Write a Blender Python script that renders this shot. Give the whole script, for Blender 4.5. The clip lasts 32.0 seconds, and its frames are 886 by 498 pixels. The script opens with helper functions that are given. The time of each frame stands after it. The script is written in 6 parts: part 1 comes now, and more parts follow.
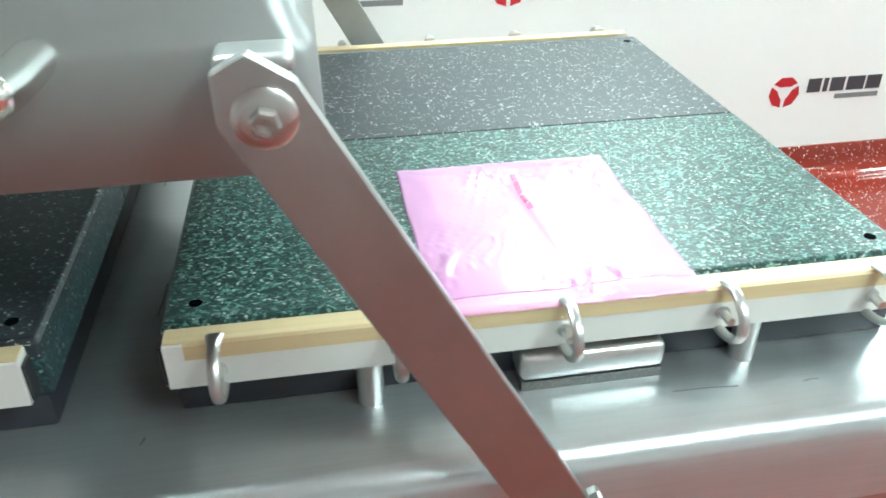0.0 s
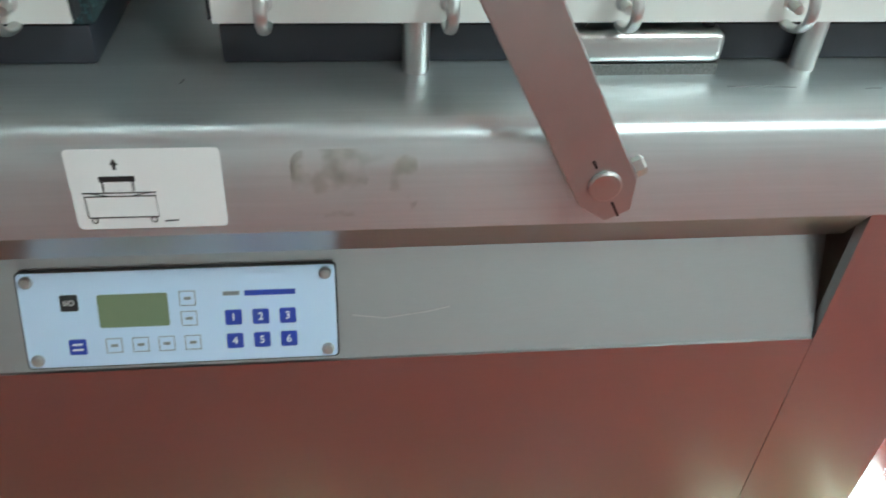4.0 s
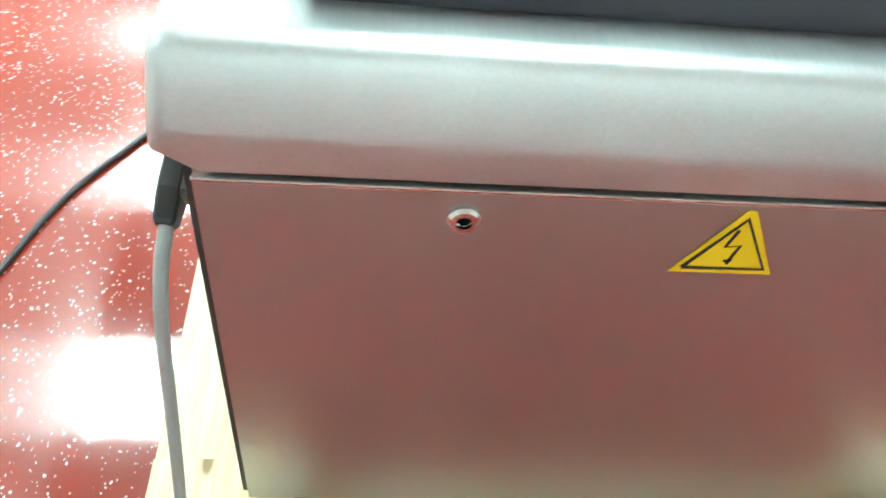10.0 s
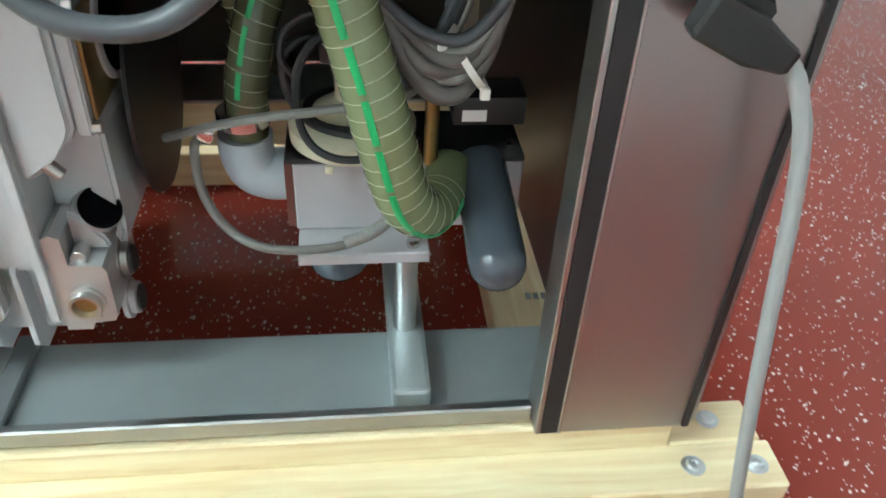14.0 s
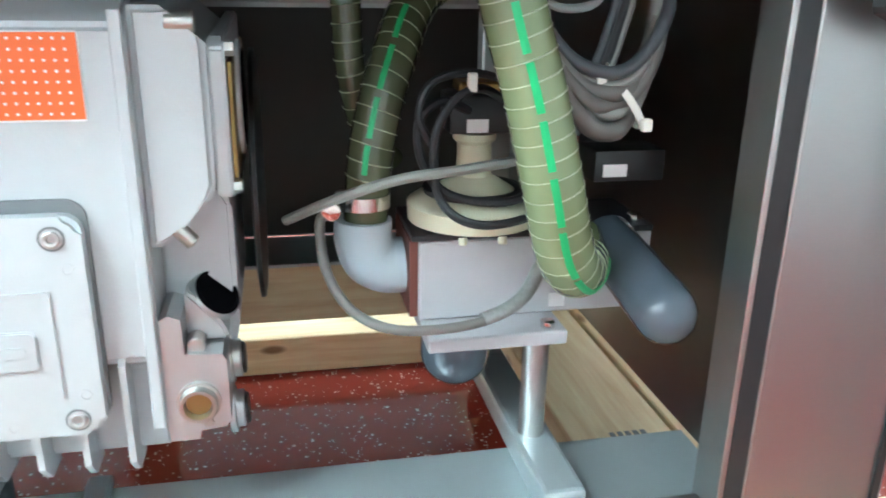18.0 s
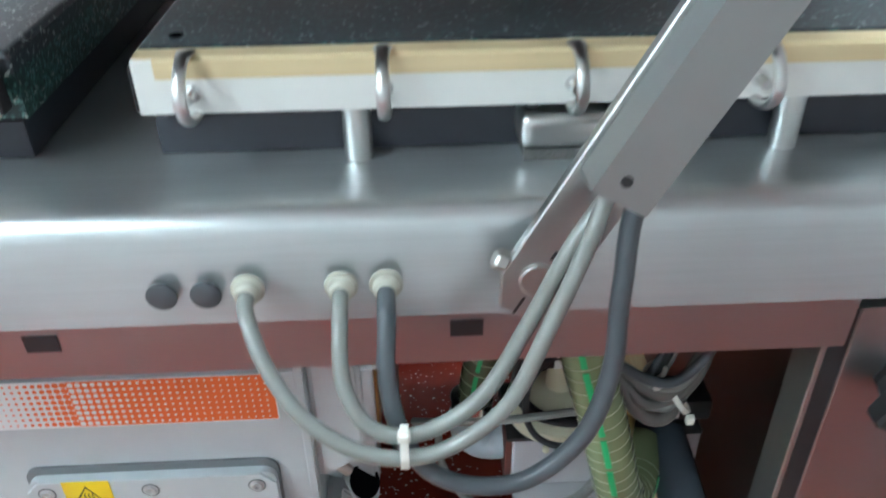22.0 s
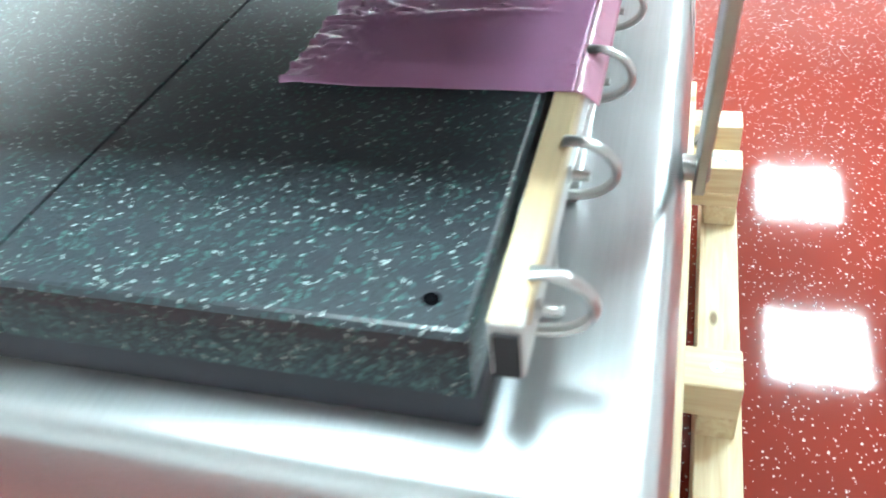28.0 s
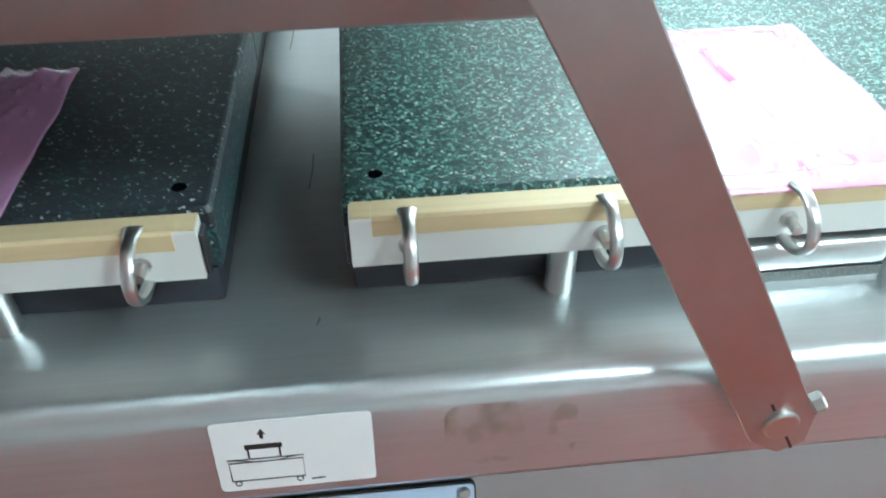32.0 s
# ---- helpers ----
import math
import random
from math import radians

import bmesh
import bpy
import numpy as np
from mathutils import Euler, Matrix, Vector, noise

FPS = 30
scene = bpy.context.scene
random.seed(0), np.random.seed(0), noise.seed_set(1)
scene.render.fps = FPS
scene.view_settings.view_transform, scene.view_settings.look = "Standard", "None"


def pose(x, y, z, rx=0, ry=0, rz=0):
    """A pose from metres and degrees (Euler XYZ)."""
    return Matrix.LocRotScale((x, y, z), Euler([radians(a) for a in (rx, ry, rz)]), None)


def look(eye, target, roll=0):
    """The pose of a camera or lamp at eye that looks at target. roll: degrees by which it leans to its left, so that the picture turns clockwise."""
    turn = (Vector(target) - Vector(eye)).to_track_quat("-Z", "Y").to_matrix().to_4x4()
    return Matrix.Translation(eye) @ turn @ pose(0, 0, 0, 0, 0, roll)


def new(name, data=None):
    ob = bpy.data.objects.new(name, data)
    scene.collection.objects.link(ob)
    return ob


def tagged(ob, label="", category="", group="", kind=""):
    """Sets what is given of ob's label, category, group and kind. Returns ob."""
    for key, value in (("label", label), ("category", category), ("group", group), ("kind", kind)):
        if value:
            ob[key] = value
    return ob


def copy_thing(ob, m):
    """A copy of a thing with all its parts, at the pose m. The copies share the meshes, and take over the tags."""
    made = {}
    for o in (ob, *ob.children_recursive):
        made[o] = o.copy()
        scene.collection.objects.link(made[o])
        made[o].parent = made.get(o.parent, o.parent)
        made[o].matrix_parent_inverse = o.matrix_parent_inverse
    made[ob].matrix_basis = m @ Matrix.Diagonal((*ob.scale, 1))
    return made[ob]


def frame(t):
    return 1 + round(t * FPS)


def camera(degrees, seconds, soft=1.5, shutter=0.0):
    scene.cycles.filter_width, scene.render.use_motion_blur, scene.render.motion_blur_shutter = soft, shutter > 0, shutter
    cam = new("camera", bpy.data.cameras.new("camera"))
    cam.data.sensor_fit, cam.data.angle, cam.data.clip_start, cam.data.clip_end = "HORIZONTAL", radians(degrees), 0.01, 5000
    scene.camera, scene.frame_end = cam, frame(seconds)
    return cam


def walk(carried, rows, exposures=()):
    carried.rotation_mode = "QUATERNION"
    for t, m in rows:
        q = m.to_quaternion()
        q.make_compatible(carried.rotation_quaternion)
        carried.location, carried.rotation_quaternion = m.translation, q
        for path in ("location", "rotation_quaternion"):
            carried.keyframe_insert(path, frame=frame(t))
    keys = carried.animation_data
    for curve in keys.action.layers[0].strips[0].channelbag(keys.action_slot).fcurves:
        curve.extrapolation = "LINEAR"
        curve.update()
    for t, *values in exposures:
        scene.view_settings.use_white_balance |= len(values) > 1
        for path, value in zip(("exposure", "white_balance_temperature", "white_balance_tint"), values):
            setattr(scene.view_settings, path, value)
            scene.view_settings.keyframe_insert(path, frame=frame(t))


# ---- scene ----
cam = camera(58.20, 32.0, soft=1.7, shutter=0.35)
PATH = [
    (0, (0.1862, -0.8842, 1.4419), (0.3264, -0.0415, 0.9222), -0.43),
    (0.5, (0.2593, -0.8817, 1.4488), (0.3823, -0.0476, 0.9111), -0.16),
    (1, (0.2847, -0.8846, 1.4488), (0.4172, -0.0577, 0.9023), 0.77),
    (1.5, (0.2810, -0.8855, 1.4406), (0.4248, -0.0592, 0.8962), 1.20),
    (2, (0.2615, -0.9020, 1.3750), (0.4127, -0.0755, 0.8328), 2.70),
    (2.5, (0.2342, -0.9154, 1.3153), (0.3827, -0.1143, 0.7355), 3.60),
    (4.5, (0.0672, -1.0275, 1.2764), (0.1621, -0.2605, 0.6419), 2.71),
    (5, (-0.0918, -1.0787, 1.2863), (0.0652, -0.3326, 0.6393), 2.76),
    (5.5, (-0.2172, -1.0418, 1.2680), (-0.0586, -0.3163, 0.5982), 3.40),
    (6, (-0.4009, -0.9369, 1.2660), (-0.1890, -0.2560, 0.5650), 1.50),
    (6.5, (-0.5757, -0.8791, 1.2598), (-0.2923, -0.2492, 0.5367), 2.76),
    (7, (-0.8235, -0.8380, 1.2879), (-0.3865, -0.2852, 0.5784), 1.21),
    (7.4, (-0.9422, -0.7386, 1.3054), (-0.4290, -0.2724, 0.5848), 7.22),
    (7.5, (-0.9779, -0.7104, 1.2891), (-0.4373, -0.2488, 0.5859), 6.20),
    (8, (-1.0799, -0.4795, 1.2861), (-0.4979, -0.0997, 0.5670), 3.35),
    (8.5, (-1.1935, -0.2749, 1.2887), (-0.5397, -0.0263, 0.5740), 3.77),
    (9, (-1.2817, -0.0646, 1.2970), (-0.5783, 0.0359, 0.5934), 6.14),
    (9.5, (-1.2211, 0.1160, 1.2662), (-0.5291, 0.1685, 0.5462), 2.66),
    (10, (-1.1871, 0.3046, 1.2621), (-0.5217, 0.2015, 0.5227), 8.59),
    (10.5, (-1.2365, 0.4773, 1.2451), (-0.5930, 0.2068, 0.5290), 4.86),
    (11, (-1.1082, 0.6012, 1.2108), (-0.5485, 0.1822, 0.4959), 5.81),
    (11.5, (-0.9643, 0.6909, 1.2016), (-0.4977, 0.2116, 0.4583), 5.55),
    (12, (-0.8057, 0.8837, 1.1820), (-0.5456, 0.2558, 0.4484), 5.40),
    (12.5, (-0.6398, 0.9756, 1.1951), (-0.5345, 0.3094, 0.4568), 4.58),
    (13, (-0.5316, 0.9609, 1.1189), (-0.5242, 0.2961, 0.3719), 3.25),
    (13.5, (-0.4048, 0.9957, 1.0492), (-0.5354, 0.2750, 0.3684), 5.79),
    (14, (-0.4159, 0.9402, 0.9578), (-0.5269, 0.1548, 0.3488), 3.30),
    (14.5, (-0.3884, 0.9553, 0.8475), (-0.5312, 0.0758, 0.3937), 2.19),
    (16.5, (-0.3288, 0.9374, 0.7806), (-0.4749, 0.0081, 0.4413), 1.46),
    (17, (-0.2586, 0.9380, 0.7769), (-0.4712, 0.0114, 0.4667), 1.73),
    (17.5, (-0.2407, 0.9412, 0.7755), (-0.4809, 0.0236, 0.4588), 1.59),
    (18, (-0.2406, 0.9464, 0.7824), (-0.4349, 0.0225, 0.4529), 1.01),
    (18.5, (-0.1912, 0.9557, 0.7997), (-0.2430, 0.0064, 0.4897), 0.02),
    (19, (-0.1372, 0.9724, 0.8136), (-0.0344, 0.0184, 0.5320), -0.28),
    (19.5, (-0.1145, 0.9813, 0.8257), (0.0782, 0.0400, 0.5486), -2.59),
    (20, (-0.1185, 0.9908, 0.8290), (0.0944, 0.0525, 0.5563), -2.86),
    (20.5, (-0.1424, 0.9862, 0.8456), (0.0476, 0.0485, 0.5548), -3.47),
    (21, (-0.1782, 0.9507, 0.9368), (-0.0720, 0.0442, 0.5281), -1.82),
    (21.5, (-0.2085, 0.9434, 1.0777), (-0.1780, 0.0742, 0.5841), -1.29),
    (22, (-0.2528, 0.9332, 1.2615), (-0.2865, 0.0998, 0.7098), -0.73),
    (22.5, (-0.2923, 0.9542, 1.3975), (-0.2942, 0.1475, 0.8065), -3.47),
    (23, (-0.3409, 1.0122, 1.4317), (-0.2806, 0.2031, 0.8471), -4.37),
    (23.5, (-0.5253, 1.0276, 1.4288), (-0.3025, 0.2300, 0.8684), -9.02),
    (24, (-0.6623, 0.9849, 1.4235), (-0.2780, 0.2760, 0.8322), -14.14),
    (24.5, (-0.7859, 0.8199, 1.4118), (-0.3095, 0.1962, 0.7920), -9.87),
    (26.5, (-1.0265, 0.1659, 1.3893), (-0.2497, 0.0301, 0.7744), -4.83),
    (27, (-1.0288, -0.0087, 1.3742), (-0.2456, 0.0150, 0.7529), -8.58),
    (27.5, (-1.0963, -0.2392, 1.3987), (-0.3390, -0.0412, 0.7764), -9.15),
    (28, (-1.0017, -0.4389, 1.3811), (-0.2795, -0.1815, 0.7391), -7.73),
    (28.5, (-0.8448, -0.5825, 1.3922), (-0.2249, -0.1390, 0.7449), -9.57),
    (28.7, (-0.7912, -0.6367, 1.3968), (-0.2355, -0.1191, 0.7463), -9.21),
    (29, (-0.7126, -0.7667, 1.3898), (-0.2717, -0.1154, 0.7723), -9.06),
    (29.3, (-0.5988, -0.8325, 1.4166), (-0.2638, -0.1400, 0.7777), -8.43),
    (29.5, (-0.5435, -0.8382, 1.4171), (-0.2229, -0.1272, 0.7912), -7.95),
    (30, (-0.3592, -0.8050, 1.4266), (-0.0859, -0.0796, 0.7949), -2.48),
    (30.5, (-0.1817, -0.8162, 1.4201), (-0.0500, -0.0496, 0.7918), -2.85),
    (31, (0.0041, -0.8554, 1.4341), (0.0567, -0.0690, 0.8186), -1.21),
    (31.5, (0.0536, -0.8319, 1.4243), (0.1265, -0.0441, 0.8127), -1.20),
    (32, (0.0725, -0.8152, 1.3938), (0.1495, -0.0443, 0.7615), -0.58),
]
walk(cam, [(t, look(eye, target, roll)) for t, eye, target, roll in PATH],
     exposures=[(0.0, 0.60, 6500, 4), (1.0, -0.28, 6400, 3), (2.0, -0.55, 6300, 5), (2.5, -0.50, 6300, 5), (5.0, 0.85, 6600, 4), (6.0, 0.72, 6600, 5), (7.0, 0.90, 6600, 5), (8.0, 0.70, 6600, -2), (9.0, 1.25, 6600, -3), (10.0, 1.60, 6500, -1),
                (11.0, 1.05, 6600, 0), (12.0, 0.72, 6700, 4), (13.0, 0.72, 6700, 6), (14.5, 1.10, 6400, 9), (17.0, 1.65, 6100, 9), (18.5, 1.50, 6100, 9), (20.5, 0.40, 6000, 10), (22.0, 0.50, 6100, 12), (23.0, 0.72, 6100, 13), (24.0, 0.80, 6300, 10), (26.5, 1.30, 6100, 7), (27.0, 1.65, 6100, 7), (28.0, 1.35, 6200, 7), (29.0, 0.90, 6100, 6), (30.0, 0.85, 6000, 4), (31.0, 0.92, 6000, 4), (32.0, 0.70, 6000, 3)])

# ---- world: a closed room, only a trace of light outside it
world = bpy.data.worlds.new("world")
scene.world = world
world.use_nodes = True
world.node_tree.nodes["Background"].inputs[0].default_value = (0.8, 0.9, 1.0, 1)
world.node_tree.nodes["Background"].inputs[1].default_value = 0.2

LAMP = 29.0        # strength of the ceiling panels
CEIL = 2.7


# ---- materials
def material(name, base, rough=0.5, metal=0.0, grain=(40.0, 0.06), stain=(3.0, 0.08), bump=0.0,
             bump_scale=200.0, stretch=(1, 1, 1), coat=0.0, spec=0.5, rough_var=0.05, alpha=1.0, transmission=0.0, wave=0.0):
    """A procedural surface: base colour varied at two scales, varied gloss and fine relief."""
    m = bpy.data.materials.new(name)
    m.use_nodes = True
    n, l = m.node_tree.nodes, m.node_tree.links
    p = n["Principled BSDF"]
    tc = n.new("ShaderNodeTexCoord")
    mp = n.new("ShaderNodeMapping")
    mp.inputs["Scale"].default_value = stretch
    l.new(tc.outputs["Object"], mp.inputs["Vector"])
    fine = n.new("ShaderNodeTexNoise")
    fine.inputs["Scale"].default_value, fine.inputs["Detail"].default_value = grain[0], 4
    l.new(mp.outputs["Vector"], fine.inputs["Vector"])
    wide = n.new("ShaderNodeTexNoise")
    wide.inputs["Scale"].default_value, wide.inputs["Detail"].default_value = stain[0], 3
    l.new(tc.outputs["Object"], wide.inputs["Vector"])
    add = n.new("ShaderNodeMath")
    add.operation = "MULTIPLY_ADD"
    l.new(fine.outputs["Fac"], add.inputs[0])
    add.inputs[1].default_value, add.inputs[2].default_value = grain[1] * 2, 1 - grain[1] - stain[1]
    add2 = n.new("ShaderNodeMath")
    add2.operation = "MULTIPLY_ADD"
    l.new(wide.outputs["Fac"], add2.inputs[0])
    add2.inputs[1].default_value = stain[1] * 2
    l.new(add.outputs[0], add2.inputs[2])
    mul = n.new("ShaderNodeVectorMath")
    mul.operation = "SCALE"
    mul.inputs[0].default_value = base
    l.new(add2.outputs[0], mul.inputs["Scale"])
    l.new(mul.outputs[0], p.inputs["Base Color"])
    rr = n.new("ShaderNodeMath")
    rr.operation = "MULTIPLY_ADD"
    l.new(wide.outputs["Fac"], rr.inputs[0])
    rr.inputs[1].default_value, rr.inputs[2].default_value = rough_var * 2, rough - rough_var
    l.new(rr.outputs[0], p.inputs["Roughness"])
    p.inputs["Metallic"].default_value = metal
    p.inputs["Coat Weight"].default_value = coat
    p.inputs["Specular IOR Level"].default_value = spec
    p.inputs["Transmission Weight"].default_value = transmission
    p.inputs["Alpha"].default_value = alpha
    if bump:
        bt = n.new("ShaderNodeTexNoise")
        bt.inputs["Scale"].default_value, bt.inputs["Detail"].default_value = bump_scale, 3
        l.new(mp.outputs["Vector"], bt.inputs["Vector"])
        b = n.new("ShaderNodeBump")
        b.inputs["Strength"].default_value, b.inputs["Distance"].default_value = bump, 0.002
        l.new(bt.outputs["Fac"], b.inputs["Height"])
        l.new(b.outputs["Normal"], p.inputs["Normal"])
        if wave:
            wt = n.new("ShaderNodeTexNoise")
            wt.inputs["Scale"].default_value, wt.inputs["Detail"].default_value = 6, 1
            l.new(tc.outputs["Object"], wt.inputs["Vector"])
            wb = n.new("ShaderNodeBump")
            wb.inputs["Strength"].default_value, wb.inputs["Distance"].default_value = wave, 0.01
            l.new(wt.outputs["Fac"], wb.inputs["Height"])
            l.new(wb.outputs["Normal"], b.inputs["Normal"])
    return m


def floor_material():
    """Glossy red resin floor with scattered pale chips and a light orange-peel."""
    m = bpy.data.materials.new("red_resin_floor")
    m.use_nodes = True
    n, l = m.node_tree.nodes, m.node_tree.links
    p = n["Principled BSDF"]
    tc = n.new("ShaderNodeTexCoord")
    warp = n.new("ShaderNodeTexNoise")
    warp.inputs["Scale"].default_value = 60
    l.new(tc.outputs["Object"], warp.inputs["Vector"])
    off = n.new("ShaderNodeVectorMath")
    off.operation = "MULTIPLY_ADD"
    off.inputs[1].default_value = (0.012, 0.012, 0.012)
    l.new(warp.outputs["Color"], off.inputs[0])
    l.new(tc.outputs["Object"], off.inputs[2])
    chips = None
    for scale, size, share in ((95, 0.27, 0.84), (170, 0.30, 0.88)):
        v = n.new("ShaderNodeTexVoronoi")
        v.inputs["Scale"].default_value = scale
        l.new(off.outputs[0], v.inputs["Vector"])
        small = n.new("ShaderNodeMath")
        small.operation = "LESS_THAN"
        l.new(v.outputs["Distance"], small.inputs[0])
        small.inputs[1].default_value = size
        sep = n.new("ShaderNodeSeparateColor")
        l.new(v.outputs["Color"], sep.inputs[0])
        pick = n.new("ShaderNodeMath")
        pick.operation = "GREATER_THAN"
        l.new(sep.outputs[0], pick.inputs[0])
        pick.inputs[1].default_value = share
        both = n.new("ShaderNodeMath")
        both.operation = "MULTIPLY"
        l.new(small.outputs[0], both.inputs[0])
        l.new(pick.outputs[0], both.inputs[1])
        if chips:
            top = n.new("ShaderNodeMath")
            top.operation = "MAXIMUM"
            l.new(chips.outputs[0], top.inputs[0])
            l.new(both.outputs[0], top.inputs[1])
            chips = top
        else:
            chips = both
    wide = n.new("ShaderNodeTexNoise")
    wide.inputs["Scale"].default_value = 2.5
    l.new(tc.outputs["Object"], wide.inputs["Vector"])
    red = n.new("ShaderNodeMix")
    red.data_type = "RGBA"
    red.inputs["A"].default_value, red.inputs["B"].default_value = (0.20, 0.026, 0.018, 1), (0.26, 0.036, 0.024, 1)
    l.new(wide.outputs["Fac"], red.inputs["Factor"])
    mix = n.new("ShaderNodeMix")
    mix.data_type = "RGBA"
    mix.inputs["B"].default_value = (0.74, 0.62, 0.58, 1)
    l.new(red.outputs["Result"], mix.inputs["A"])
    l.new(chips.outputs[0], mix.inputs["Factor"])
    l.new(mix.outputs["Result"], p.inputs["Base Color"])
    p.inputs["Roughness"].default_value = 0.07
    peel = n.new("ShaderNodeTexNoise")
    peel.inputs["Scale"].default_value, peel.inputs["Detail"].default_value = 22, 2
    l.new(tc.outputs["Object"], peel.inputs["Vector"])
    b = n.new("ShaderNodeBump")
    b.inputs["Strength"].default_value, b.inputs["Distance"].default_value = 0.05, 0.004
    l.new(peel.outputs["Fac"], b.inputs["Height"])
    l.new(b.outputs["Normal"], p.inputs["Normal"])
    return m


def board_material(name, dark, mid, light, share, speck, specks):
    """Pressed granulate: dark ground, fine crumbs lying in all directions and pale specks."""
    m = bpy.data.materials.new(name)
    m.use_nodes = True
    n, l = m.node_tree.nodes, m.node_tree.links
    p = n["Principled BSDF"]
    tc = n.new("ShaderNodeTexCoord")
    warp = n.new("ShaderNodeTexNoise")
    warp.inputs["Scale"].default_value = 130
    l.new(tc.outputs["Object"], warp.inputs["Vector"])
    off = n.new("ShaderNodeVectorMath")
    off.operation = "MULTIPLY_ADD"
    off.inputs[1].default_value = (0.010, 0.010, 0.010)
    l.new(warp.outputs["Color"], off.inputs[0])
    l.new(tc.outputs["Object"], off.inputs[2])
    sheets = []
    for scale, turn, squeeze in ((360, 0.4, 2.0), (320, -0.9, 1.8), (380, 1.5, 1.7)):
        mp = n.new("ShaderNodeMapping")
        mp.inputs["Scale"].default_value = (1.0, squeeze, 1.0)
        mp.inputs["Rotation"].default_value = (0, 0, turn)
        l.new(off.outputs[0], mp.inputs["Vector"])
        v = n.new("ShaderNodeTexVoronoi")
        v.inputs["Scale"].default_value = scale * 0.75
        l.new(mp.outputs[0], v.inputs["Vector"])
        sep = n.new("ShaderNodeSeparateColor")
        l.new(v.outputs["Color"], sep.inputs[0])
        sheets.append((v, sep))
    wide = n.new("ShaderNodeTexNoise")
    wide.inputs["Scale"].default_value = 9
    l.new(tc.outputs["Object"], wide.inputs["Vector"])

    def over(under, colour, sheet, least, core):
        """Lays crumbs of one colour over what is under them: a share of the cells, only their middles."""
        v, sep = sheet
        pick = n.new("ShaderNodeMath")
        pick.operation = "GREATER_THAN"
        l.new(sep.outputs[0], pick.inputs[0])
        pick.inputs[1].default_value = least
        mid_ = n.new("ShaderNodeMath")
        mid_.operation = "LESS_THAN"
        l.new(v.outputs["Distance"], mid_.inputs[0])
        mid_.inputs[1].default_value = core
        both = n.new("ShaderNodeMath")
        both.operation = "MULTIPLY"
        l.new(pick.outputs[0], both.inputs[0])
        l.new(mid_.outputs[0], both.inputs[1])
        mix = n.new("ShaderNodeMix")
        mix.data_type = "RGBA"
        mix.inputs["B"].default_value = (*colour, 1)
        l.new(both.outputs[0], mix.inputs["Factor"])
        l.new(under, mix.inputs["A"])
        return mix.outputs["Result"]

    ground = n.new("ShaderNodeMix")
    ground.data_type = "RGBA"
    ground.inputs["A"].default_value = (*dark, 1)
    ground.inputs["B"].default_value = (*(c * 1.5 for c in dark), 1)
    l.new(wide.outputs["Fac"], ground.inputs["Factor"])
    col = over(ground.outputs["Result"], mid, sheets[0], 1 - share, 0.62)
    col = over(col, light, sheets[1], 1 - share * 0.55, 0.55)
    col = over(col, tuple(c * 0.6 for c in dark), sheets[0], 1 - share * 0.25, 0.5)
    col = over(col, speck, sheets[2], 1 - specks, 0.45)
    l.new(col, p.inputs["Base Color"])
    p.inputs["Roughness"].default_value = 0.31
    p.inputs["Specular IOR Level"].default_value = 0.42
    b = n.new("ShaderNodeBump")
    b.inputs["Strength"].default_value, b.inputs["Distance"].default_value = 0.2, 0.0006
    l.new(sheets[0][0].outputs["Distance"], b.inputs["Height"])
    l.new(b.outputs["Normal"], p.inputs["Normal"])
    return m


